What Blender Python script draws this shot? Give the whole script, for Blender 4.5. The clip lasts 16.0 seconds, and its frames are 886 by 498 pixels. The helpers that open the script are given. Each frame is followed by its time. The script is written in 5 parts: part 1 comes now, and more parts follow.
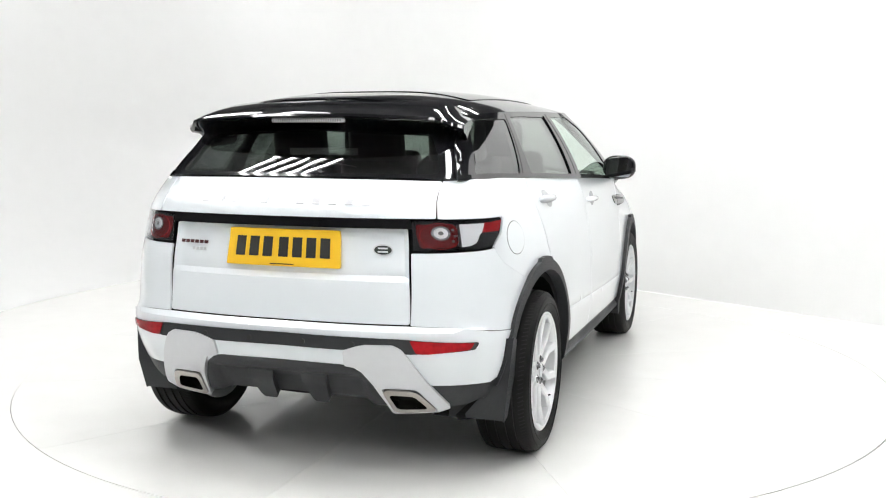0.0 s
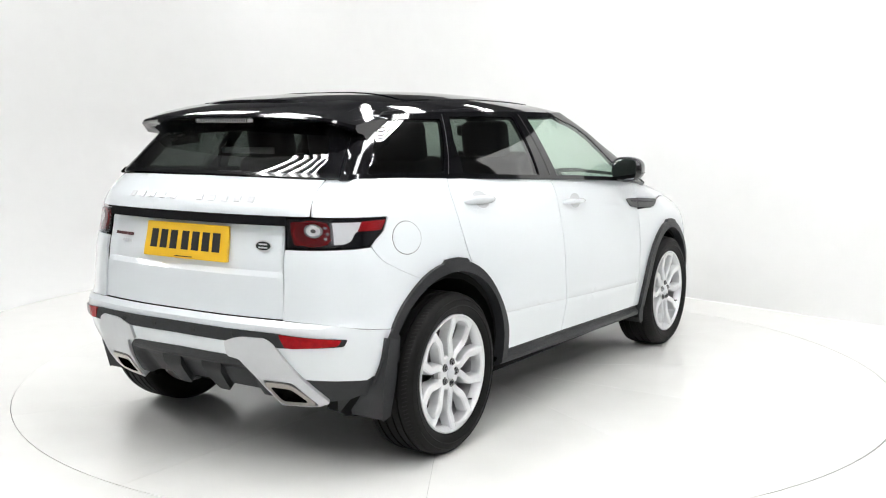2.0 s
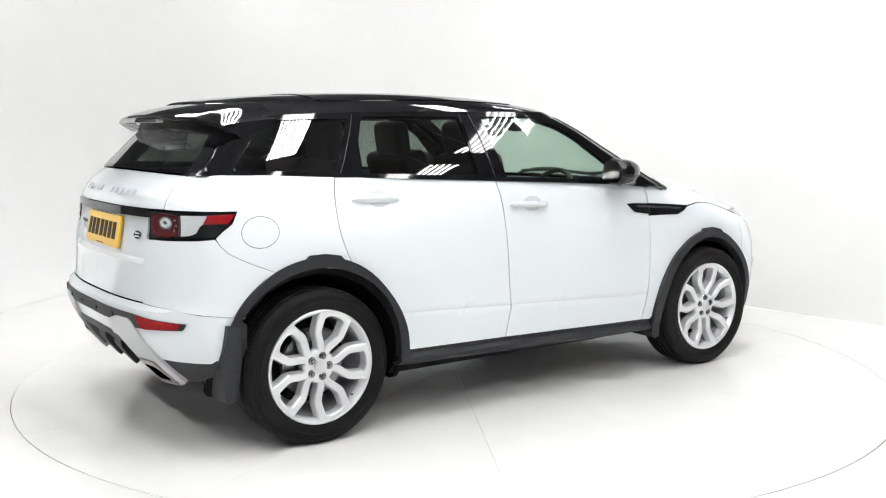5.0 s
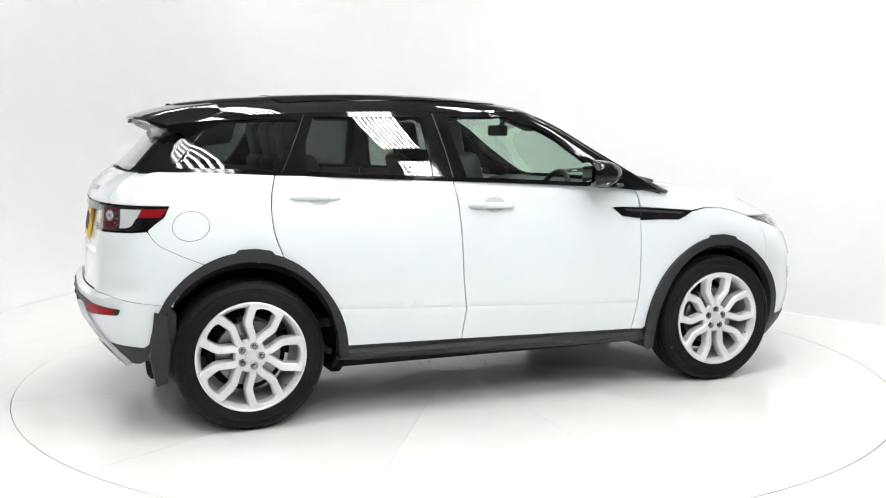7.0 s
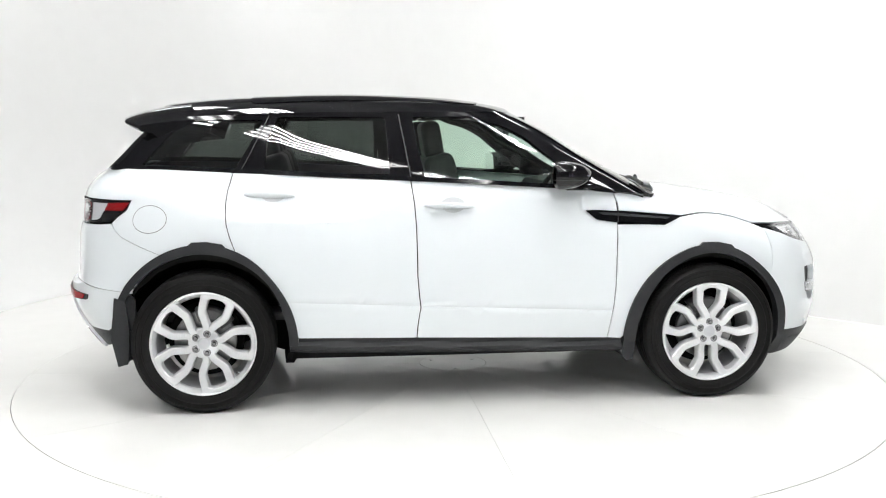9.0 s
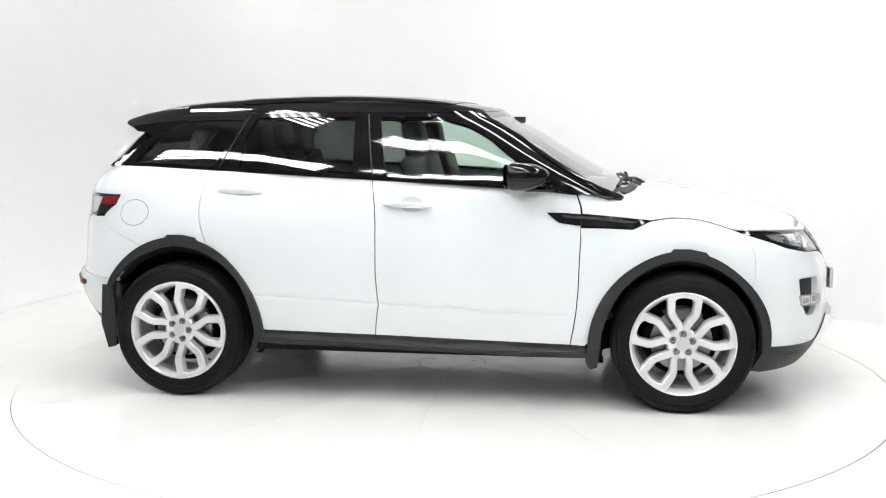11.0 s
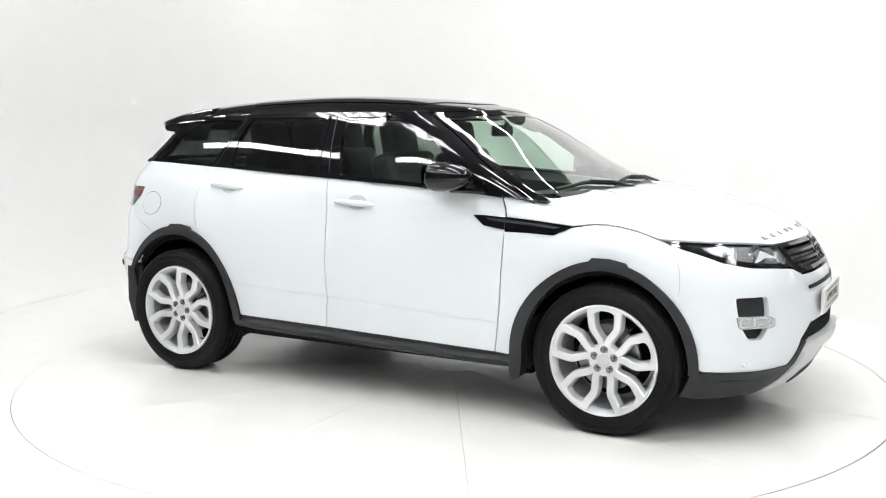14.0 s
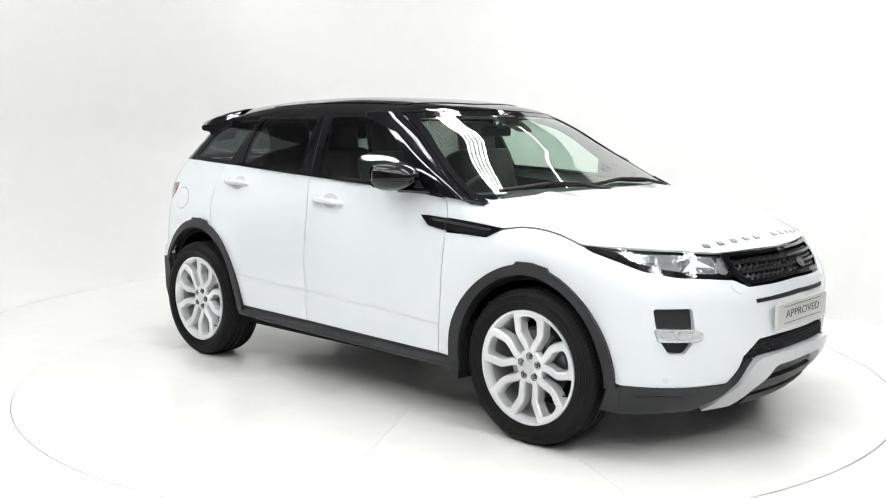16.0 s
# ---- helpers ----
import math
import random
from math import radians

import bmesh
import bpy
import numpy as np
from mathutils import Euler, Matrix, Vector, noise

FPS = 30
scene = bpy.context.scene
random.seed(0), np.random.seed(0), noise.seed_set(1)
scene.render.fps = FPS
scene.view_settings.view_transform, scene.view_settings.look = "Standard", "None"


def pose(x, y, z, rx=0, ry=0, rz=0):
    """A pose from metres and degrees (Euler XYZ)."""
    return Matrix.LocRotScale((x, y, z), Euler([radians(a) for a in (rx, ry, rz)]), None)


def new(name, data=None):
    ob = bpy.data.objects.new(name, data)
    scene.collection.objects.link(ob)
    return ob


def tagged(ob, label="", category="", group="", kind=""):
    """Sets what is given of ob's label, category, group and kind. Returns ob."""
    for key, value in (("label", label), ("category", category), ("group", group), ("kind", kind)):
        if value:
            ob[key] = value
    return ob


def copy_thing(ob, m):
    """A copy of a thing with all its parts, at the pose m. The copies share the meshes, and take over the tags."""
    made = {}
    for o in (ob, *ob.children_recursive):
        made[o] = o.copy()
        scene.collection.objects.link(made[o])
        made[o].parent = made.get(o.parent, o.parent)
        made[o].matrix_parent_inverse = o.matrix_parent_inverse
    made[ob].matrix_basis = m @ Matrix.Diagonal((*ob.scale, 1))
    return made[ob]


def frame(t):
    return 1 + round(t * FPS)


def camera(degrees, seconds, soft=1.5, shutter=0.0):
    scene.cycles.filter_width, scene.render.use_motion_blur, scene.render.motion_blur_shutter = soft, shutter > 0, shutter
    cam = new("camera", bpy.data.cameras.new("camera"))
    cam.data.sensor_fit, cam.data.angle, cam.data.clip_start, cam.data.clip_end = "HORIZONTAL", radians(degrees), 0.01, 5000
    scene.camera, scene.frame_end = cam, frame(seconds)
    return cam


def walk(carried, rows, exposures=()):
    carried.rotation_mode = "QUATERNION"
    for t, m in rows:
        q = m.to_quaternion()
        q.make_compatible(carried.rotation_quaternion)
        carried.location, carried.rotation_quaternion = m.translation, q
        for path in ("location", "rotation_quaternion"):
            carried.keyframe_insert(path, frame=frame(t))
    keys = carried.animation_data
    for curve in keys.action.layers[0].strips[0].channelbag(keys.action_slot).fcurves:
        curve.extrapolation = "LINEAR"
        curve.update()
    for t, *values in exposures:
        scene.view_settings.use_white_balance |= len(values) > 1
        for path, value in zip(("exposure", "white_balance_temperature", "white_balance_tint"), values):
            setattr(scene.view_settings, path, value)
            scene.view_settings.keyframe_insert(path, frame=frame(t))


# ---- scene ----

import mathutils

# ---------- camera: fixed on its stand, the turntable turns ----------
CAM_D, CAM_H = 5.90, 1.451
cam = camera(48.6, 16.0, soft=1.1)
CAM_POSE = pose(0, -CAM_D, CAM_H, 90 - 7.13, 0, 0.485)
walk(cam, [(0.0, CAM_POSE), (16.0, CAM_POSE)])
scene.view_settings.exposure = -0.12


def heading(t):
    """The car's heading on the turntable, in degrees."""
    return 71.42 - 7.138 * t + 0.0034 * (t - 8) ** 2 - 0.00006 * (t - 8) ** 3


# ---------- world and light ----------
world = bpy.data.worlds.new("studio_dark")
world.use_nodes = True
world.node_tree.nodes["Background"].inputs[0].default_value = (0.9, 0.95, 1.0, 1)
world.node_tree.nodes["Background"].inputs[1].default_value = 0.3
scene.world = world


# ---------- materials ----------
def mat(name, base, rough=0.5, metal=0.0, coat=0.0, spec=0.5, grain=0.0, scale=40.0, bump=0.0, bscale=200.0, trans=0.0, emit=0.0, ior=1.5, vary=0.0):
    """A principled material with broad and fine variation of tone, gloss and relief."""
    m = bpy.data.materials.new(name)
    m.use_nodes = True
    nt = m.node_tree
    b = nt.nodes["Principled BSDF"]
    b.inputs["Base Color"].default_value = (*base, 1)
    b.inputs["Roughness"].default_value = rough
    b.inputs["Metallic"].default_value = metal
    b.inputs["Coat Weight"].default_value = coat
    b.inputs["Coat Roughness"].default_value = 0.02
    b.inputs["Specular IOR Level"].default_value = spec
    b.inputs["IOR"].default_value = ior
    b.inputs["Transmission Weight"].default_value = trans
    if emit:
        b.inputs["Emission Color"].default_value = (*base, 1)
        b.inputs["Emission Strength"].default_value = emit
    tc = nt.nodes.new("ShaderNodeTexCoord")
    if grain:
        n1 = nt.nodes.new("ShaderNodeTexNoise")
        n1.inputs["Scale"].default_value = scale
        n1.inputs["Detail"].default_value = 6
        n2 = nt.nodes.new("ShaderNodeTexNoise")
        n2.inputs["Scale"].default_value = scale / 14
        mix = nt.nodes.new("ShaderNodeMath")
        mix.operation = "ADD"
        ramp = nt.nodes.new("ShaderNodeMapRange")
        ramp.inputs[1].default_value, ramp.inputs[2].default_value = 0.6, 1.4
        ramp.inputs[3].default_value, ramp.inputs[4].default_value = 1 - grain, 1 + grain
        mul = nt.nodes.new("ShaderNodeVectorMath")
        mul.operation = "SCALE"
        mul.inputs[0].default_value = base
        for n in (n1, n2):
            nt.links.new(tc.outputs["Object"], n.inputs["Vector"])
        nt.links.new(n1.outputs["Fac"], mix.inputs[0])
        nt.links.new(n2.outputs["Fac"], mix.inputs[1])
        nt.links.new(mix.outputs[0], ramp.inputs[0])
        nt.links.new(ramp.outputs[0], mul.inputs["Scale"])
        nt.links.new(mul.outputs[0], b.inputs["Base Color"])
    if bump:
        n3 = nt.nodes.new("ShaderNodeTexNoise")
        n3.inputs["Scale"].default_value = bscale
        n3.inputs["Detail"].default_value = 4
        bp = nt.nodes.new("ShaderNodeBump")
        bp.inputs["Strength"].default_value = bump
        bp.inputs["Distance"].default_value = 0.002
        nt.links.new(tc.outputs["Object"], n3.inputs["Vector"])
        nt.links.new(n3.outputs["Fac"], bp.inputs["Height"])
        nt.links.new(bp.outputs[0], b.inputs["Normal"])
    return m


M_WALL = mat("studio_white_wall", (0.735, 0.737, 0.73), 0.3, grain=0.02, scale=6, bump=0.05, bscale=60)
M_FLOOR = mat("studio_white_floor", (0.775, 0.775, 0.75), 0.18, grain=0.03, scale=5, bump=0.02, bscale=30)
M_GROOVE = mat("turntable_gap", (0.08, 0.08, 0.078), 0.8)
M_TUBE = mat("tube_light", (1.0, 1.0, 1.0), 0.5, emit=49.0)


M_TABLE = mat("turntable_white", (0.785, 0.785, 0.76), 0.16, grain=0.04, scale=4, bump=0.02, bscale=30)
M_TRAY = mat("white_tray", (0.8, 0.8, 0.8), 0.5)
M_HALL = mat("hall_grey", (0.145, 0.145, 0.147), 0.8, grain=0.2, scale=3)
M_STEEL = mat("dull_steel", (0.45, 0.45, 0.45), 0.4, metal=1)
M_PAINT = mat("white_paint", (0.765, 0.805, 0.83), 0.3, coat=1.0, grain=0.006, scale=8)
# the body's white, darkened to stand for shade in the handle scoops
M_RECESS_SHADE = mat("white_paint_shaded", (0.62, 0.64, 0.66), 0.25, coat=1.0)
M_GLOSS = mat("gloss_black", (0.004, 0.004, 0.005), 0.045, coat=0.0, grain=0.1, scale=20)
M_ROOFGLASS = mat("roof_glass", (0.003, 0.003, 0.004), 0.03, coat=0.0, grain=0.1, scale=20)
M_TRIM = mat("dark_grey_plastic", (0.019, 0.020, 0.022), 0.50, spec=0.32, grain=0.12, scale=60, bump=0.25, bscale=900)
M_CAVITY = mat("black_cavity", (0.010, 0.010, 0.010), 0.9, spec=0.1, grain=0.2, scale=12)
M_LINER = mat("arch_liner_black", (0.006, 0.006, 0.006), 0.95, spec=0.08, grain=0.2, scale=30, bump=0.3, bscale=300)
M_INK = mat("black_ink", (0.008, 0.008, 0.008), 0.6)
M_GAP = mat("shadow_gap", (0.12, 0.12, 0.12), 0.7)
M_TYRE = mat("tyre_rubber", (0.0065, 0.0062, 0.0060), 0.58, spec=0.14, grain=0.25, scale=25, bump=0.2, bscale=400)
M_RUBBER_DEEP = mat("tread_cut", (0.006, 0.006, 0.006), 0.9)
M_ALLOY = mat("silver_alloy", (0.74, 0.75, 0.76), 0.30, metal=0.35, coat=0.5, grain=0.03, scale=15)
M_SATIN = mat("satin_silver", (0.60, 0.61, 0.63), 0.38, metal=0.4, grain=0.03, scale=30)
M_CHROME = mat("chrome", (0.75, 0.75, 0.75), 0.08, metal=1)
M_CHROME_SATIN = mat("brushed_chrome", (0.50, 0.47, 0.44), 0.07, metal=1.0, grain=0.05, scale=60)
M_BARREL = mat("barrel_grey", (0.42, 0.42, 0.43), 0.5, metal=0.5, grain=0.1, scale=30)
M_CHROME_DK = mat("dark_chrome", (0.35, 0.35, 0.36), 0.25, metal=1)
M_CHROME_RIB = mat("ribbed_reflector", (0.86, 0.86, 0.87), 0.10, metal=0.8, bump=1.0, bscale=45)
M_DISC = mat("brake_steel", (0.32, 0.32, 0.32), 0.35, metal=1, grain=0.15, scale=80)
M_CAST = mat("cast_grey", (0.12, 0.12, 0.12), 0.6, metal=0.4, grain=0.2, scale=40)
M_RED = mat("red_lens", (0.26, 0.006, 0.009), 0.10, spec=0.12, grain=0.35, scale=45, bump=0.6, bscale=90)
M_DKRED = mat("dark_red_lens", (0.12, 0.006, 0.008), 0.15, spec=0.2, metal=0.3, grain=0.4, scale=40, bump=1.0, bscale=60)
M_BADGE = mat("badge_red_grey", (0.20, 0.10, 0.10), 0.25, metal=0.6)
M_EMBLEM = mat("emblem_dark", (0.06, 0.07, 0.065), 0.25, metal=0.5)
M_YELLOW = mat("plate_yellow", (0.83, 0.50, 0.025), 0.35, coat=0.4, grain=0.02, scale=20)
M_PLATE = mat("plate_silver", (0.60, 0.60, 0.57), 0.35, metal=0.2, grain=0.03, scale=20)
M_WORD = mat("word_grey", (0.07, 0.07, 0.07), 0.5)
M_GREY = mat("grille_grey", (0.014, 0.014, 0.015), 0.22, grain=0.1, scale=30)
M_LETTER = mat("letter_silver", (0.42, 0.43, 0.44), 0.3, metal=0.8)
M_WHITE_PL = mat("white_plastic", (0.85, 0.86, 0.88), 0.2, coat=1.0)
M_LENS_MILK = mat("milky_lens", (0.66, 0.66, 0.67), 0.15, coat=1.0, grain=0.12, scale=60, bump=0.8, bscale=70)
M_LENS_BALL = mat("projector_glass", (0.30, 0.33, 0.36), 0.05, coat=1.0, metal=0.3)
M_MIRROR = mat("mirror_silver", (0.88, 0.88, 0.88), 0.02, metal=1)
M_SEAT = mat("dark_leather", (0.020, 0.020, 0.022), 0.5, grain=0.15, scale=30, bump=0.2, bscale=250)
M_UNDER = mat("underbody_grey", (0.16, 0.16, 0.16), 0.8, grain=0.3, scale=8)
M_LINING = mat("pale_lining", (0.45, 0.45, 0.43), 0.9)


def pane_mat(name, tint, gloss=1.0):
    """Thin clear glass: tinted see-through with a mirror sheen that grows towards grazing angles."""
    m = bpy.data.materials.new(name)
    m.use_nodes = True
    nt = m.node_tree
    for n in list(nt.nodes):
        nt.nodes.remove(n)
    out = nt.nodes.new("ShaderNodeOutputMaterial")
    tr = nt.nodes.new("ShaderNodeBsdfTransparent")
    tr.inputs[0].default_value = (*tint, 1)
    gl = nt.nodes.new("ShaderNodeBsdfGlossy")
    gl.inputs[0].default_value = (gloss, gloss, gloss, 1)
    gl.inputs["Roughness"].default_value = 0.01
    lw = nt.nodes.new("ShaderNodeLayerWeight")
    lw.inputs[0].default_value = 0.5
    pw = nt.nodes.new("ShaderNodeMath")
    pw.operation = "POWER"
    pw.inputs[1].default_value = 4.2
    fr = nt.nodes.new("ShaderNodeMath")
    fr.operation = "MULTIPLY_ADD"
    fr.inputs[1].default_value, fr.inputs[2].default_value = 0.92, 0.075
    nt.links.new(lw.outputs["Facing"], pw.inputs[0])
    nt.links.new(pw.outputs[0], fr.inputs[0])
    mx = nt.nodes.new("ShaderNodeMixShader")
    nt.links.new(fr.outputs[0], mx.inputs[0])
    nt.links.new(tr.outputs[0], mx.inputs[1])
    nt.links.new(gl.outputs[0], mx.inputs[2])
    nt.links.new(mx.outputs[0], out.inputs[0])
    return m


M_TINT = pane_mat("pale_green_glass", (0.74, 0.86, 0.78))
M_PRIVACY = pane_mat("privacy_glass", (0.22, 0.245, 0.23))
M_LENS = pane_mat("clear_lens", (0.93, 0.94, 0.95))
M_GRILLE = mat("grille_black", (0.022, 0.022, 0.023), 0.30, grain=0.1, scale=40)
# rows of tube modules under the roof: distance across the rows, stretch along the row, tubes
# unseen, added to lift wall and floor: -5.2 from -4.7 and 6.0, -.45 from -6.5
LIGHT_ROWS = [(-2.8, -2.5, .35, 5), (-2.8, 1.15, 4.0, 5), (-2.8, 4.8, 7.65, 5), (-.45, -3.0, -.3, 5), (-.45, .65, 3.4, 9), (-.45, 4.35, 7.1, 9),
              (2.3, -2.6, .1, 5), (2.3, 1.1, 3.8, 5), (2.3, 4.8, 7.5, 5), (4.3, -4.2, -.5, 1), (-5.2, -4.7, -1.9, 5), (-5.2, -1.0, 1.8, 5), (-5.2, 2.5, 5.3, 5), (-5.2, 6.0, 8.8, 5), (-.45, -6.5, -3.8, 5)]
ROW_TURN = 35.0


def part(name, bm, material, parent=None, label="", smooth=35):
    me = bpy.data.meshes.new(name)
    bmesh.ops.recalc_face_normals(bm, faces=bm.faces)
    bm.to_mesh(me)
    bm.free()
    for f in me.polygons:
        f.use_smooth = smooth > 0
    if smooth > 0:
        me.set_sharp_from_angle(angle=radians(smooth))
    me.materials.append(material)
    ob = new(name, me)
    if parent:
        ob.parent = parent
    if label:
        tagged(ob, label)
    return ob


def add_box(bm, c, s, m=None):
    r = bmesh.ops.create_cube(bm, size=1.0, matrix=(m or Matrix()) @ Matrix.LocRotScale(c, None, s))
    return r["verts"]


def bevel_all(bm, w, seg=2, angle=30):
    es = [e for e in bm.edges if len(e.link_faces) == 2 and e.calc_face_angle(0) > radians(angle)]
    bmesh.ops.bevel(bm, geom=es, offset=w, segments=seg, profile=0.5, affect="EDGES")

# ---------- studio ----------


def bank(x, y, z, rz, n=5, length=2.8, gap=0.092):
    """A module of parallel fluorescent tubes, each under its own narrow batten, hung from the roof."""
    top = tagged(new("ceiling_light"), "rack of long bright fluorescent tubes hung below the roof", "light", "ceiling tube racks")
    top.matrix_world = pose(x, y, z, 0, 0, rz)
    for s in (-1, 1):
        bm = bmesh.new()
        add_box(bm, (0, s * length * 0.36, 0.055), (n * gap + 0.04, 0.03, 0.02))
        part("cross_rail", bm, M_TRAY, top)
        bm = bmesh.new()
        tube_mesh(bm, [(0, s * length * 0.36, 0.06), (0, s * length * 0.36, 5.8 - z)], 0.008)
        part("hanger", bm, M_TRAY, top)
    tube_data = batten_data = None
    for i in range(n):
        if tube_data is None:
            bm = bmesh.new()
            bmesh.ops.create_cone(bm, cap_ends=True, segments=10, radius1=0.0115, radius2=0.0115, depth=length, matrix=pose(0, 0, 0, 90))
            tube = part("tube", bm, M_TUBE, top)
            bm = bmesh.new()
            add_box(bm, (0, 0, 0.033), (0.034, length + 0.04, 0.024))
            for e in (-1, 1):
                add_box(bm, (0, e * (length / 2 + 0.012), 0.008), (0.034, 0.016, 0.05))
            batten = part("batten", bm, M_TRAY, top, smooth=0)
            tube_data, batten_data = tube.data, batten.data
        else:
            tube, batten = new("tube", tube_data), new("batten", batten_data)
            tube.parent = batten.parent = top
        tube.location = batten.location = ((i - (n - 1) / 2) * gap, 0, 0)


def studio():
    # floor: one sheet with a round opening for the turntable
    bm = bmesh.new()
    n, r0, ox, oy = 160, 2.5120, 0.0126, 0.0396
    turns = [2 * math.pi * i / n for i in range(n)]
    ring = [bm.verts.new((ox + r0 * math.cos(a), oy + r0 * math.sin(a), 0)) for a in turns]
    far = [bm.verts.new((14 * math.cos(a), 14 * math.sin(a), 0)) for a in turns]
    deep = [bm.verts.new((ox + r0 * math.cos(a), oy + r0 * math.sin(a), -0.05)) for a in turns]
    for i in range(n):
        j = (i + 1) % n
        bm.faces.new((ring[i], far[i], far[j], ring[j]))
        bm.faces.new((ring[j], deep[j], deep[i], ring[i]))
    tagged(part("floor", bm, M_FLOOR), "glossy off-white painted studio floor", "floor", kind="structure")
    bm = bmesh.new()
    bmesh.ops.create_circle(bm, cap_ends=True, segments=96, radius=2.6, matrix=pose(0, 0, -0.051))
    tagged(part("floor_pit", bm, M_GROOVE), "dark pit below the turntable's edge", "floor", kind="structure")
    # turntable: twelve sectors round a hub cover
    table_top = tagged(new("turntable"), "round off-white turntable flush with the floor, faint radial seams", "turntable")
    sector = None
    for k in range(12):
        if sector is None:
            bm = bmesh.new()
            half = radians(15)
            outer, inner = [], []
            for i in range(15):
                a = -half + 2 * half * i / 14
                for lst, r in ((outer, 2.507), (inner, 0.206)):
                    e = 0.0006 / r
                    b = max(-half + e, min(half - e, a))
                    lst.append((r * math.cos(b), r * math.sin(b)))
            top = [[bm.verts.new((x, y, 0)) for x, y in l] for l in (inner, outer)]
            low = [[bm.verts.new((x, y, -0.012)) for x, y in l] for l in (inner, outer)]
            for i in range(14):
                bm.faces.new((top[0][i], top[1][i], top[1][i + 1], top[0][i + 1]))
                bm.faces.new((top[1][i], low[1][i], low[1][i + 1], top[1][i + 1]))
                bm.faces.new((top[0][i + 1], low[0][i + 1], low[0][i], top[0][i]))
            for i in (0, 14):
                bm.faces.new((top[0][i], low[0][i], low[1][i], top[1][i]))
            piece = part("sector", bm, M_TABLE, table_top, smooth=0)
            sector = piece.data
        else:
            piece = new("sector", sector)
            piece.parent = table_top
        piece.rotation_euler = (0, 0, radians(15 + 30 * k))
    bm = bmesh.new()
    bmesh.ops.create_cone(bm, cap_ends=True, segments=64, radius1=0.203, radius2=0.203, depth=0.012, matrix=pose(0, 0, -0.006))
    part("hub_cover", bm, M_TABLE, table_top, smooth=30)
    for a in (0.5, 2.6, 4.7):
        bm = bmesh.new()
        bmesh.ops.create_cone(bm, cap_ends=True, segments=16, radius1=0.012, radius2=0.011, depth=0.003, matrix=pose(0.15 * math.cos(a), 0.15 * math.sin(a), 0.001))
        part("screw", bm, M_STEEL, table_top)
    bm = bmesh.new()
    bmesh.ops.create_circle(bm, cap_ends=True, segments=64, radius=2.50, matrix=pose(0, 0, -0.014))
    part("base_plate", bm, M_GROOVE, table_top)

    # white backdrop wall: its foot is coved into the floor, but for the straight stretch that meets it in a sharp line
    plan = spline([(-5.2, 0.5), (-5.1, 1.6), (-4.75, 3.0), (-3.95, 4.5), (-2.75, 5.45), (-1.45, 5.55), (-0.35, 4.85), (0.70, 3.79), (1.75, 2.65), (2.70, 1.62), (3.75, 0.48)], 10)
    bm = bmesh.new()
    rows = []
    for i, (x, y) in enumerate(plan):
        d = plan[min(i + 1, len(plan) - 1)] - plan[max(i - 1, 0)]
        nrm = np.array([d[1], -d[0]]) / np.hypot(*d)
        top = 2.2 + 0.82 * float(smooth01((x + 4.75) / 0.5))
        r = 1.5 * (1 - float(smooth01((x + 1.6) / 2.6))) + 0.012
        prof = [(r * (1 - math.sin(a)), r * (1 - math.cos(a))) for a in np.linspace(0, math.pi / 2, 16)] + [(0, 1.9), (0, 2.15), (0, top), (-0.05, top), (-0.05, 0.0)]
        rows.append([bm.verts.new((x + nrm[0] * o, y + nrm[1] * o, z + 0.001)) for o, z in prof])
    for a, b in zip(rows, rows[1:]):
        for i in range(len(a) - 1):
            bm.faces.new((a[i], a[i + 1], b[i + 1], b[i]))
    tagged(part("wall_north", bm, M_WALL, smooth=50), "seamless curved white studio wall coved into the floor", "wall", kind="structure")
    # the hall behind the camera and its dark roof
    for name, c, s in (("wall_south", (0, -11, 2.9), (18, 0.2, 5.8)), ("wall_hall_east", (8.6, -4, 2.9), (0.2, 14, 5.8)), ("wall_hall_west", (-8.6, -4, 2.9), (0.2, 14, 5.8)), ("wall_hall_north", (0, 7.5, 2.9), (18, 0.2, 5.8))):
        bm = bmesh.new()
        add_box(bm, c, s)
        tagged(part(name, bm, M_HALL, smooth=0), "plain grey wall of the hall behind the studio", "wall", kind="structure")
    bm = bmesh.new()
    add_box(bm, (0, -1.7, 5.85), (18, 19, 0.1))
    tagged(part("ceiling", bm, M_HALL, smooth=0), "grey hall roof above the studio", "ceiling", kind="structure")
    ca, sa = math.cos(radians(ROW_TURN)), math.sin(radians(ROW_TURN))
    for across, a0, a1, n in LIGHT_ROWS:
        a = (a0 + a1) / 2
        bank(ca * across + sa * a, sa * across - ca * a, 4.6, ROW_TURN, n, a1 - a0, 0.092 if n < 6 else 0.046)


# ---------- the car's skin: two swept surfaces, each a plan outline carried up its height ----------
def spline(pts, n=12):
    """A smooth line through points (Catmull-Rom)."""
    p = np.array([pts[0], *pts, pts[-1]], float)
    p[0] = 2 * p[1] - p[2]
    p[-1] = 2 * p[-2] - p[-3]
    t = np.linspace(0, 1, n, endpoint=False)[:, None]
    out = []
    for a, b, c, d in zip(p, p[1:], p[2:], p[3:]):
        out.append(0.5 * (2 * b + (c - a) * t + (2 * a - 5 * b + 4 * c - d) * t**2 + (3 * b - a - 3 * c + d) * t**3))
    return np.vstack(out + [p[-2:-1]])


def table(rows):
    """A smooth function of one number through the rows (x, value), x rising."""
    q = spline(rows, 10)
    return lambda v: np.interp(v, q[:, 0], q[:, 1])


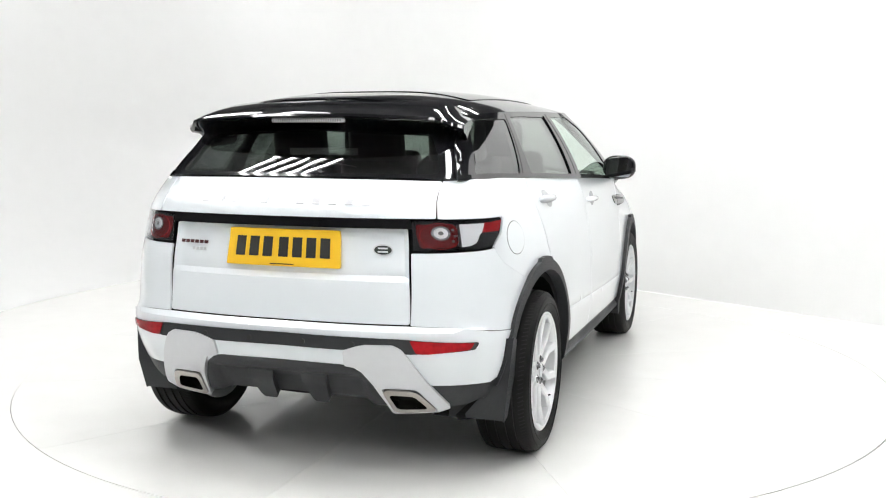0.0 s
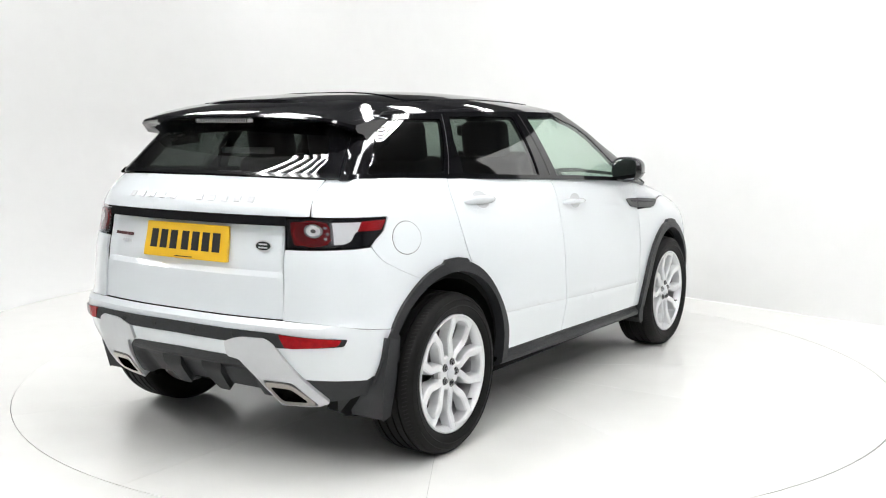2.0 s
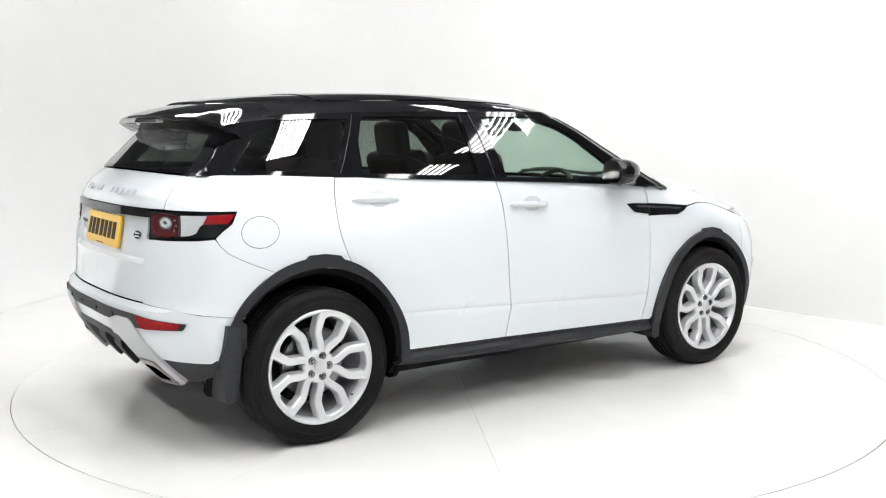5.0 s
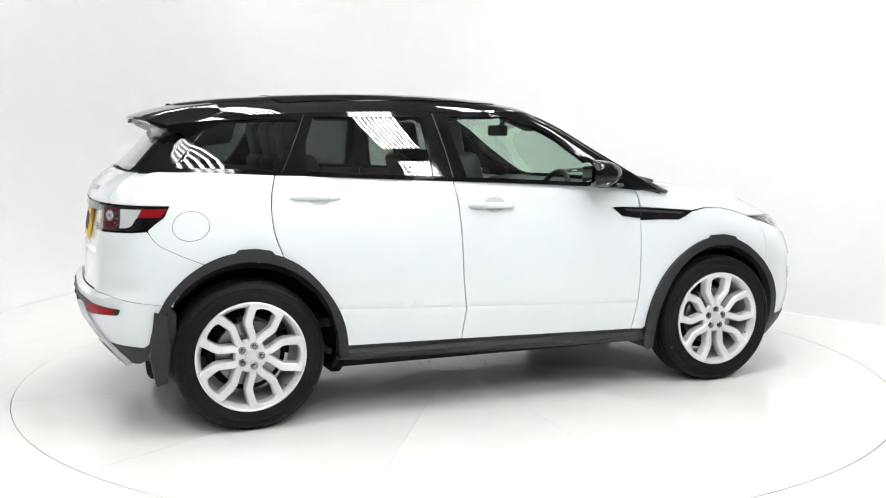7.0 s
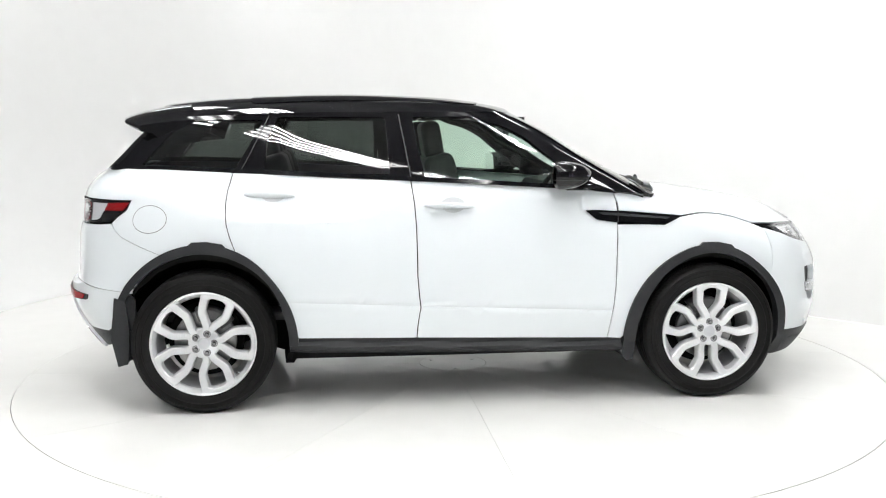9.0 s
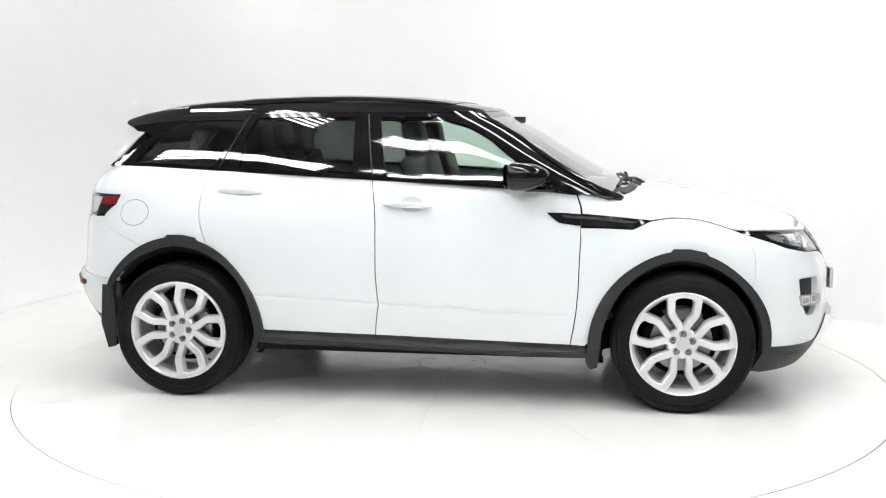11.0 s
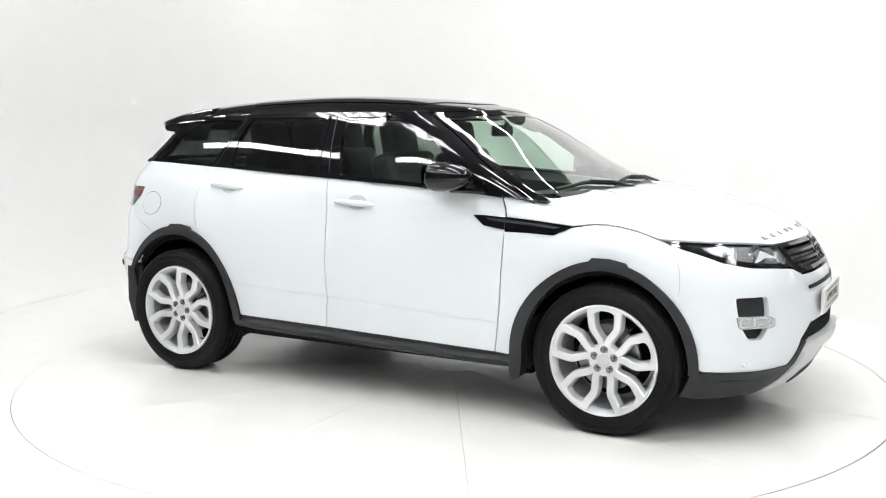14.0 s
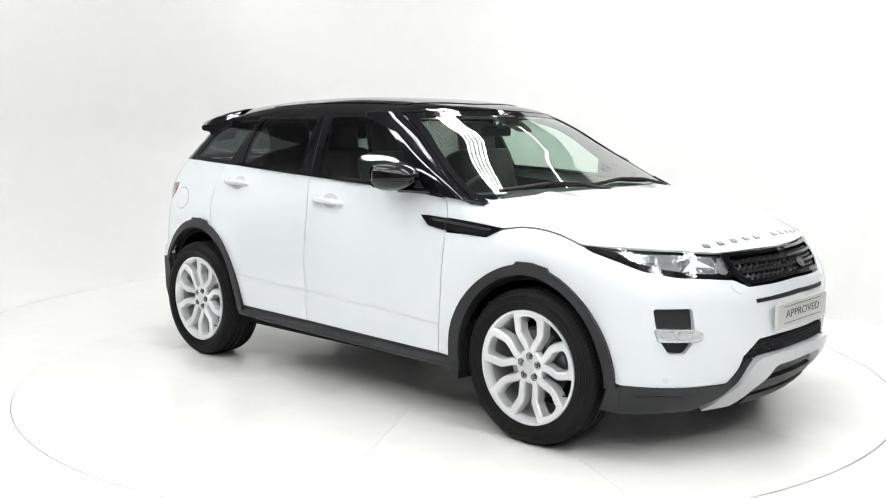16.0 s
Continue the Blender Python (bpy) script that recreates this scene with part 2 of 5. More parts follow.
class Skin:
    """side > 0: the car's left. u runs along the plan outline from the tail's middle to the nose's middle."""

    def __init__(self, plan, wide, tail, nose, tail_ref, nose_ref, hinge_tail, hinge_nose, taper=None, lid=None, knees=None):
        q = spline(plan, 24)
        self.u = np.concatenate([[0], np.cumsum(np.hypot(*np.diff(q, axis=0).T))])
        self.q, self.length = q, self.u[-1]
        self.wide, self.tail, self.nose = table(wide), table(tail), table(nose)
        self.refs = (tail_ref, nose_ref, hinge_tail, hinge_nose)
        self.taper, self.lid, self.knees = taper, lid, knees

    def at(self, u, z, side=-1.0):
        u, z = np.asarray(u, float), np.asarray(z, float)
        x = np.interp(u, self.u, self.q[:, 0])
        b = np.interp(u, self.u, self.q[:, 1])
        tr, nr, ht, hn = self.refs
        kt, kn = self.knees or (tr, nr)
        st, sn = self.tail(z) - tr, self.nose(z) - nr
        x = np.where(x < ht, np.where(x < kt, x + st, x + st * (x - ht) / (kt - ht)), x)
        x = np.where(x > hn, np.where(x > kn, x + sn, x + sn * (x - hn) / (kn - hn)), x)
        w = b * self.wide(z)
        if self.taper:
            w = w * self.taper(x, z)
        if self.lid:
            w = np.maximum(w - self.lid(x, z), 0)
        return np.stack([x, side * w, z], -1)

    def out(self, u, z, d, side=-1.0):
        """Points pushed outwards by d along the surface's normal."""
        u, z = np.asarray(u, float), np.asarray(z, float)
        e = 0.004
        a = self.at(np.clip(u + e, 0, self.length), z, side) - self.at(np.clip(u - e, 0, self.length), z, side)
        c = self.at(u, z + e, side) - self.at(u, z - e, side)
        n = np.cross(a, c) * (-side)
        n /= np.maximum(np.linalg.norm(n, axis=-1, keepdims=True), 1e-9)
        return self.at(u, z, side) + n * np.asarray(d)[..., None]


def smooth01(v):
    v = np.clip(v, 0, 1)
    return v * v * (3 - 2 * v)


def body_taper(x, z):
    return 1 - 0.05 * smooth01((z - 0.95) / 0.25) * smooth01((-0.1 - x) / 0.9) * (1 - 0.7 * smooth01((-1.2 - x) / 0.5))


HOOD_EDGE = table([(0.6, 1.15), (0.95, 1.115), (1.2, 1.075), (1.4, 1.035), (1.6, 0.985), (1.8, 0.945), (2.0, 0.915), (2.2, 0.89), (2.4, 0.88)])


def body_lid(x, z):
    """How far the wing rolls inwards towards the bonnet's edge."""
    r = 0.16
    k = np.clip((z - (HOOD_EDGE(x) - r)) / r, 0, 1)
    on = smooth01((x - 0.75) / 0.45)
    return on * r * 0.75 * (1 - np.sqrt(1 - 0.985 * k * k))


BODY = Skin(
    plan=[(-2.08, 0), (-2.075, .25), (-2.045, .50), (-2.0, .66), (-1.92, .775), (-1.80, .855), (-1.55, .905), (-1.2, .935), (-.4, .945), (.5, .945), (1.2, .935), (1.55, .915), (1.75, .885), (1.9, .80), (2.02, .66), (2.095, .48), (2.145, .3), (2.168, .12), (2.172, 0)],
    wide=[(.2, .92), (.25, .945), (.32, .97), (.40, .985), (.52, 1.0), (.70, 1.0), (.85, .988), (1.0, .962), (1.08, .949), (1.12, .938), (1.18, .912), (1.26, .88)],
    tail=[(.2, -1.84), (.3, -1.92), (.4, -2.00), (.5, -2.06), (.58, -2.085), (.64, -2.085), (.68, -2.055), (.8, -2.045), (.9, -2.04), (1.0, -2.02), (1.1, -2.01), (1.15, -1.985), (1.2, -1.94), (1.235, -1.885), (1.26, -1.84)],
    nose=[(.2, 2.06), (.26, 2.115), (.35, 2.166), (.45, 2.190), (.6, 2.190), (.7, 2.183), (.8, 2.135), (.9, 2.075), (.95, 2.02), (1.0, 1.92), (1.26, 1.55)],
    tail_ref=-2.08, nose_ref=2.172, hinge_tail=-1.2, hinge_nose=1.2, taper=body_taper, lid=body_lid)

GLASS = Skin(
    plan=[(-1.83, 0), (-1.825, .35), (-1.80, .60), (-1.765, .675), (-1.68, .715), (-1.157, .79), (-.27, .86), (.4, .882), (.85, .885), (.97, .86), (1.04, .76), (1.10, .55), (1.145, .28), (1.16, 0)],
    wide=[(1.05, 1.04), (1.12, 1.018), (1.18, 1.0), (1.24, .977), (1.34, .925), (1.44, .86), (1.515, .803), (1.56, .765), (1.62, .70)],
    tail=[(1.05, -2.03), (1.15, -1.94), (1.20, -1.895), (1.235, -1.865), (1.30, -1.80), (1.41, -1.70), (1.5, -1.60), (1.62, -1.46)],
    nose=[(1.05, 1.26), (1.10, 1.16), (1.17, 1.02), (1.248, .875), (1.337, .72), (1.432, .57), (1.513, .41), (1.56, .325), (1.62, .21)],
    tail_ref=-1.83, nose_ref=1.16, hinge_tail=-.9, hinge_nose=.0, knees=(-1.62, .80))
L2 = 2 * BODY.length
G2 = 2 * GLASS.length


def skin_at(skin, u, z, d):
    """Points on the skin; u below 0 or past the nose's middle runs on along the car's left."""
    u, z = np.asarray(u, float), np.asarray(z, float)
    left = (u < 0) | (u > skin.length)
    v = np.where(u < 0, -u, np.where(u > skin.length, 2 * skin.length - u, u))
    p = skin.out(v, z, np.broadcast_to(np.asarray(d, float), v.shape), -1.0)
    p[..., 1] = np.where(left, -p[..., 1], p[..., 1])
    return p


def body_u(x, z):
    """The place along the body's plan outline of a point x on its side."""
    lo, hi = 0.75, 4.95
    for _ in range(40):
        mid = (lo + hi) / 2
        lo, hi = (mid, hi) if BODY.at(mid, z)[0] < x else (lo, mid)
    return lo


def rounded(pts, r, n=4):
    """A closed outline with its corners rounded off."""
    pts = [np.array(q, float) for q in pts]
    out = []
    for i, b in enumerate(pts):
        a, c = pts[i - 1], pts[(i + 1) % len(pts)]
        la, lc = np.linalg.norm(a - b), np.linalg.norm(c - b)
        ka, kc = min(r, la * 0.45) / max(la, 1e-9), min(r, lc * 0.45) / max(lc, 1e-9)
        p, q = b + (a - b) * ka, b + (c - b) * kc
        for t in np.linspace(0, 1, n + 1):
            out.append((1 - t) ** 2 * p + 2 * t * (1 - t) * b + t * t * q)
    return np.array(out)


def resample(poly, step):
    out = []
    for a, b in zip(poly, np.roll(poly, -1, axis=0)):
        k = max(1, int(math.ceil(np.linalg.norm(b - a) / step)))
        out += [a + (b - a) * i / k for i in range(k)]
    keep = [out[0]]
    for q in out[1:]:
        if np.linalg.norm(q - keep[-1]) > step * 0.02:
            keep.append(q)
    return np.array(keep)


def inside(poly, pts):
    x, y = pts[:, 0], pts[:, 1]
    ok = np.zeros(len(pts), bool)
    for (x0, y0), (x1, y1) in zip(poly, np.roll(poly, -1, axis=0)):
        cut = (y0 > y) != (y1 > y)
        ok ^= cut & (x < (x1 - x0) * (y - y0) / (y1 - y0 if y1 != y0 else 1e-12) + x0)
    return ok


def fill(outline, holes=(), step=0.04, extra=None):
    """Triangles of a flat outline with holes: points, triangles and border loops."""
    loops = [resample(np.array(l, float), step) for l in (outline, *holes)]
    lo, hi = loops[0].min(0), loops[0].max(0)
    gx, gy = np.meshgrid(np.arange(lo[0] + step / 2, hi[0], step), np.arange(lo[1] + step / 2, hi[1], step), indexing="ij")
    g = np.stack([gx.ravel(), gy.ravel()], 1)
    g = g[inside(loops[0], g)]
    for h in loops[1:]:
        g = g[~inside(h, g)]
    edge = np.vstack(loops)
    if len(g):
        near = np.min(np.linalg.norm(g[:, None] - edge[None], axis=2), axis=1)
        g = g[near > step * 0.45]
    if extra is not None:
        x = np.array(extra, float)
        x = x[inside(loops[0], x)]
        x = x[np.min(np.linalg.norm(x[:, None] - edge[None], axis=2), axis=1) > 0.004]
        g = g[np.min(np.linalg.norm(g[:, None] - x[None], axis=2), axis=1) > 0.012]
        g = np.vstack([g, x])
    pts = np.vstack([edge, g]) if len(g) else edge
    edges, k = [], 0
    for l in loops:
        edges += [(k + i, k + (i + 1) % len(l)) for i in range(len(l))]
        k += len(l)
    v, _, f, ov, _, _ = mathutils.geometry.delaunay_2d_cdt([Vector(q) for q in pts], edges, [], 0, 1e-6)
    v = np.array([tuple(q) for q in v])
    tris = np.array([t for t in f if len(t) == 3])
    c = v[tris].mean(1)
    ok = inside(loops[0], c)
    for h in loops[1:]:
        ok &= ~inside(h, c)
    return v, tris[ok]


def sheet(name, place, outline, material, parent=None, holes=(), step=0.04, thick=0.01, label="", flip=False, bm=None, extra=None):
    """A panel: the outline's triangles laid on place(a, b, depth), its borders turned inwards."""
    v, tris = fill(outline, holes, step, extra)
    top = place(v[:, 0], v[:, 1], 0.0)
    own = bm is None
    bm = bm or bmesh.new()
    if flip:
        top = top * np.array([1, -1, 1])
    vs = [bm.verts.new(q) for q in top]
    count = {}
    for t in tris:
        try:
            bm.faces.new([vs[i] for i in t])
        except ValueError:
            continue
        for a, b in ((t[0], t[1]), (t[1], t[2]), (t[2], t[0])):
            count[(min(a, b), max(a, b))] = count.get((min(a, b), max(a, b)), 0) + 1
    if thick:
        rim = sorted({i for e, n in count.items() if n == 1 for i in e})
        low = place(v[rim, 0], v[rim, 1], -thick)
        if flip:
            low = low * np.array([1, -1, 1])
        lv = {i: bm.verts.new(q) for i, q in zip(rim, low)}
        for (a, b), n in count.items():
            if n == 1:
                bm.faces.new((vs[a], vs[b], lv[b], lv[a]))
    if not own:
        return None
    return part(name, bm, material, parent, label, smooth=32)


def on(skin, d=0.0):
    """Where a panel lies: on the skin, d outside it (a number, or a function of u and z)."""
    def place(u, z, depth):
        return skin_at(skin, u, z, (d(u, z) if callable(d) else d) + depth)
    return place


def pair(name, skin, outline, material, parents, d=0.0, **k):
    """The same panel on the car's right and left."""
    made = []
    for side, flip in ((0, False), (1, True)):
        par = parents[side] if isinstance(parents, (list, tuple)) else parents
        made.append(sheet(name, on(skin, d), outline, material, par, flip=flip, **k))
    return made


def bar_on(bm, skin, u, z, w, h, d, t=0.004):
    """A small raised bar on the skin."""
    us = np.array([u - w / 2, u + w / 2, u + w / 2, u - w / 2])
    zs = np.array([z - h / 2, z - h / 2, z + h / 2, z + h / 2])
    a = [bm.verts.new(q) for q in skin_at(skin, us, zs, d)]
    b = [bm.verts.new(q) for q in skin_at(skin, us, zs, d + t)]
    bm.faces.new(b)
    for i in range(4):
        j = (i + 1) % 4
        bm.faces.new((a[i], a[j], b[j], b[i]))


def tube_mesh(bm, pts, r, seg=8, flat=1.0):
    """A round bar along points."""
    pts = [Vector(q) for q in pts]
    rings = []
    for i, q in enumerate(pts):
        d = (pts[min(i + 1, len(pts) - 1)] - pts[max(i - 1, 0)]).normalized()
        a = d.cross(Vector((0, 0, 1)))
        a = a.normalized() if a.length > 1e-3 else Vector((1, 0, 0))
        b = d.cross(a)
        rr = r[i] if isinstance(r, (list, tuple)) else r
        rings.append([bm.verts.new(q + a * math.cos(k * 2 * math.pi / seg) * rr + b * math.sin(k * 2 * math.pi / seg) * rr * flat) for k in range(seg)])
    for a, b in zip(rings, rings[1:]):
        for k in range(seg):
            bm.faces.new((a[k], a[(k + 1) % seg], b[(k + 1) % seg], b[k]))
    bm.faces.new(rings[0])
    bm.faces.new(rings[-1])


def mesh_copy(ob, name, parent, m):
    c = new(name, ob.data)
    c.parent = parent
    c.matrix_basis = m
    return c


# ---------- wheels ----------
def revolve(bm, prof, n=72, m=None):
    """A turned shape about the y axis from (y, r) pairs."""
    m = m or Matrix()
    rings = [[bm.verts.new(m @ Vector((r * math.cos(a), y, r * math.sin(a)))) for a in (2 * math.pi * k / n for k in range(n))] for y, r in prof]
    for p, q in zip(rings, rings[1:]):
        for k in range(n):
            bm.faces.new((p[k], p[(k + 1) % n], q[(k + 1) % n], q[k]))


def wheel(parent):
    """A wheel about the origin, its outer face towards -y."""
    w = new("wheel")
    w.parent = parent
    # tyre with four grooves round the tread
    prof = [(-0.095, 0.262), (-0.112, 0.270), (-0.122, 0.292), (-0.124, 0.315), (-0.118, 0.338), (-0.106, 0.352), (-0.096, 0.3575)]
    for g in (-0.062, -0.022, 0.022, 0.062):
        prof += [(g - 0.0062, 0.3625), (g - 0.006, 0.3545), (g + 0.006, 0.3545), (g + 0.0062, 0.3625)]
    prof += [(0.096, 0.3575), (0.106, 0.352), (0.118, 0.338), (0.124, 0.315), (0.122, 0.292), (0.112, 0.270), (0.095, 0.262)]
    bm = bmesh.new()
    revolve(bm, prof, 96)
    tyre = part("tyre", bm, M_TYRE, w, "black low-profile road tyre")
    bm = bmesh.new()
    for k in range(120):
        a = 2 * math.pi * k / 120
        for y0, s in ((-0.091, 1), (0.091, -1)):
            add_box(bm, (0, 0, 0), (0.0042, 0.024, 0.012), Matrix.Rotation(-a, 4, "Y") @ pose(0, y0, 0.3526, 0, 0, 22 * s) @ pose(0, 0, 0, s * 13))
    tagged(part("tread_pattern", bm, M_RUBBER_DEEP, tyre, smooth=0), kind="stuff")
    for r, wd in ((0.306, 0.0035), (0.334, 0.003)):
        bm = bmesh.new()
        revolve(bm, [(-0.1232 + (r - .306) * .13, r - wd), (-0.1262 + (r - .306) * .13, r), (-0.1232 + (r - .306) * .13, r + wd)], 96)
        part("sidewall_ring", bm, M_TYRE, tyre)
    # rim: lip, barrel and back
    bm = bmesh.new()
    revolve(bm, [(-0.100, 0.2655), (-0.113, 0.2660), (-0.116, 0.2600), (-0.113, 0.2540), (-0.104, 0.2500), (-0.095, 0.2420), (-0.070, 0.2380)], 96)
    rim = part("rim", bm, M_ALLOY, w, "silver five-spoke alloy rim")
    bm = bmesh.new()
    revolve(bm, [(-0.070, 0.2385), (-0.05, 0.2300), (0.10, 0.2250), (0.11, 0.255), (0.112, 0.262), (0.09, 0.265)], 96)
    part("barrel", bm, M_BARREL, rim, "dull grey inner barrel")
    # five split spokes, each two curved arms
    spoke_mesh = None
    for k in range(5):
        if spoke_mesh is None:
            bm = bmesh.new()
            for s in (-1, 1):
                mid = spline([(0.050, 0.012), (0.084, 0.017), (0.108, 0.031), (0.130, 0.047), (0.156, 0.061), (0.205, 0.065), (0.2525, 0.067)], 4)
                half = np.interp(mid[:, 0], [0.05, 0.10, 0.15, 0.21, 0.235, 0.255], [0.018, 0.0175, 0.0185, 0.0195, 0.0220, 0.027])
                face = np.interp(mid[:, 0], [0.05, 0.12, 0.2, 0.26], [-0.088, -0.096, -0.107, -0.1135])
                rows = []
                for i, (r, q) in enumerate(mid):
                    d = mid[min(i + 1, len(mid) - 1)] - mid[max(i - 1, 0)]
                    d = d / np.hypot(*d)
                    n = np.array([-d[1], d[0]])
                    row = []
                    for o, y in ((-1.20, 0.050), (-1.0, 0.006), (-0.72, 0.0), (0.72, 0.0), (1.0, 0.006), (1.20, 0.050)):
                        c = np.array([r, q]) + n * o * half[i]
                        row.append(bm.verts.new((c[1] * s, face[i] + y, c[0])))
                    rows.append(row)
                for a, b in zip(rows, rows[1:]):
                    for i in range(5):
                        bm.faces.new((a[i], a[i + 1], b[i + 1], b[i]))
                bm.faces.new(rows[0])
                bm.faces.new(rows[-1])
            rows = []
            for q in np.linspace(-.056, .056, 13):
                ri = .2365 - .026 * (abs(q) / .056) ** 3
                ro = math.sqrt(.2530 ** 2 - q * q)
                rows.append([bm.verts.new((q, y, r)) for r, y in ((ro, -.1128), (ri + .005, -.1118), (ri, -.1075), (ri - .004, -.060), (ro, -.060))])
            for a, b in zip(rows, rows[1:]):
                for i in range(5):
                    bm.faces.new((a[i], a[(i + 1) % 5], b[(i + 1) % 5], b[i]))
            bm.faces.new(rows[0])
            bm.faces.new(rows[-1])
            sp = part("spoke", bm, M_ALLOY, rim, smooth=25)
            spoke_mesh = sp.data
        else:
            sp = new("spoke", spoke_mesh)
            sp.parent = rim
        sp.rotation_euler = (0, radians(72 * k), 0)
    bm = bmesh.new()
    revolve(bm, [(-0.06, 0.082), (-0.080, 0.080), (-0.088, 0.072), (-0.090, 0.040), (-0.094, 0.033), (-0.096, 0.028), (-0.097, 0.0005)], 40)
    part("hub", bm, M_ALLOY, rim)
    bm = bmesh.new()
    revolve(bm, [(-0.096, 0.030), (-0.0985, 0.028), (-0.0995, 0.0005)], 32)
    part("centre_cap", bm, M_SATIN, rim, "plain silver centre cap")
    nut = None
    for k in range(5):
        a = radians(72 * k)
        if nut is None:
            bm = bmesh.new()
            revolve(bm, [(-0.084, 0.0135), (-0.0935, 0.0135), (-0.0935, 0.0105), (-0.091, 0.0095), (-0.090, 0.0005)], 16)
            revolve(bm, [(-0.0862, 0.0195), (-0.0885, 0.018), (-0.0885, 0.0150), (-0.080, 0.0140)], 16)
            bmesh.ops.create_cone(bm, cap_ends=True, segments=6, radius1=0.0085, radius2=0.007, depth=0.012, matrix=pose(0, -0.094, 0, 90))
            o = part("wheel_nut", bm, M_CHROME_DK, rim)
            nut = o.data
        else:
            o = new("wheel_nut", nut)
            o.parent = rim
        o.location = (0.050 * math.sin(a), -0.004, 0.050 * math.cos(a))
    bm = bmesh.new()
    tube_mesh(bm, [(0.222 * math.sin(2.0), -0.105, 0.222 * math.cos(2.0)), (0.232 * math.sin(2.0), -0.085, 0.232 * math.cos(2.0))], 0.004)
    part("valve", bm, M_TRIM, rim)
    # brake behind the spokes
    bm = bmesh.new()
    revolve(bm, [(-0.02, 0.06), (-0.02, 0.155), (-0.012, 0.157), (0.006, 0.157), (0.01, 0.06)], 56)
    revolve(bm, [(-0.06, 0.0005), (-0.06, 0.07), (-0.02, 0.075)], 32)
    part("brake_disc", bm, M_DISC, w, "steel brake disc")
    bm = bmesh.new()
    secs = []
    for k in range(9):
        a = radians(55 + 70 * k / 8)
        secs.append([bm.verts.new((r * math.cos(a), y, r * math.sin(a))) for r, y in ((.105, -.035), (.120, -.050), (.165, -.050), (.176, -.035), (.176, .03), (.105, .03))])
    for a, b in zip(secs, secs[1:]):
        for i in range(6):
            bm.faces.new((a[i], a[(i + 1) % 6], b[(i + 1) % 6], b[i]))
    bm.faces.new(secs[0])
    bm.faces.new(secs[-1])
    part("brake_caliper", bm, M_CAST, w, "grey cast brake caliper")
    bm = bmesh.new()
    revolve(bm, [(0.03, 0.0005), (0.03, 0.19), (0.05, 0.195)], 40)
    part("backing_plate", bm, M_CAVITY, w)
    return w


# ---------- body ----------
def arch_curve(hub_x, hub_z, rads):
    """Outline points round a wheel from (degrees, radius); 0 degrees points to the nose."""
    out = []
    for a, r in rads:
        x, z = hub_x + r * math.cos(radians(a)), hub_z + r * math.sin(radians(a))
        out.append((body_u(x, z), z))
    return out


def arc_rows(rows, notch=None):
    """Smooth radii round a wheel, with an optional raised notch (from, to, rise)."""
    q = spline(rows, 8)
    out = []
    for a, r in q:
        if notch and notch[0] < a < notch[1]:
            continue
        out.append((a, r))
    if notch:
        base = np.interp([notch[0], notch[1]], q[:, 0], q[:, 1])
        out += [(notch[0], base[0]), (notch[0] + 2.2, base[0] + notch[2]), ((notch[0] + notch[1]) / 2, base.mean() + notch[2] + .002), (notch[1] - 2.2, base[1] + notch[2]), (notch[1], base[1])]
        out.sort()
    return out


REAR_OUT = arc_rows([(-2, .476), (12, .474), (40, .476), (63, .496), (80, .505), (100, .504), (123, .492), (145, .479), (165, .464), (174, .462)], (76, 97, .014))
REAR_IN = arc_rows([(-2, .428), (18, .430), (48, .450), (90, .458), (141, .446), (174, .436)])
FRONT_OUT = arc_rows([(-3, .430), (20, .440), (53, .450), (70, .464), (85, .476), (101, .478), (126, .470), (163, .472), (184, .478)], (76, 99, .014))
FRONT_IN = arc_rows([(-3, .388), (22, .396), (60, .416), (90, .432), (120, .424), (156, .408), (184, .416)])
HUB_R, HUB_F = (-1.33, .357), (1.33, .353)


def cut_arch(hub, r=.455, a0=0, a1=180, n=14):
    return arch_curve(*hub, [(a0 + (a1 - a0) * i / n, r) for i in range(n + 1)])


def gap_line(pts, shift):
    return [(u + shift, z) for u, z in pts]


GAP1 = [(1.590, 1.214), (1.566, 1.13), (1.556, 1.067), (1.555, 1.01), (1.56, .958), (1.575, .90), (1.6, .831)]
GAP2 = [(2.493, 1.175), (2.510, 1.05), (2.517, .948), (2.520, .8), (2.521, .686), (2.530, .58), (2.537, .525), (2.530, .49), (2.522, .43), (2.517, .366)]
GAPF = [(3.552, 1.108), (3.572, 1.05), (3.577, 1.007), (3.575, .88), (3.57, .757), (3.566, .62), (3.558, .517), (3.545, .42), (3.530, .340)]


def crease_z(u):
    return .561 - .0437 * (np.asarray(u) - 1.907)


CREASE = [(u, float(crease_z(u)) - k) for u in np.arange(1.80, 3.60, .022) for k in (-.0066, 0, .0066)]


def crease_d(u, z):
    """The doors' fine lower crease."""
    v = np.abs(crease_z(u) - np.asarray(z)) / 0.0065
    return -0.0035 * np.clip(1 - v, 0, 1)


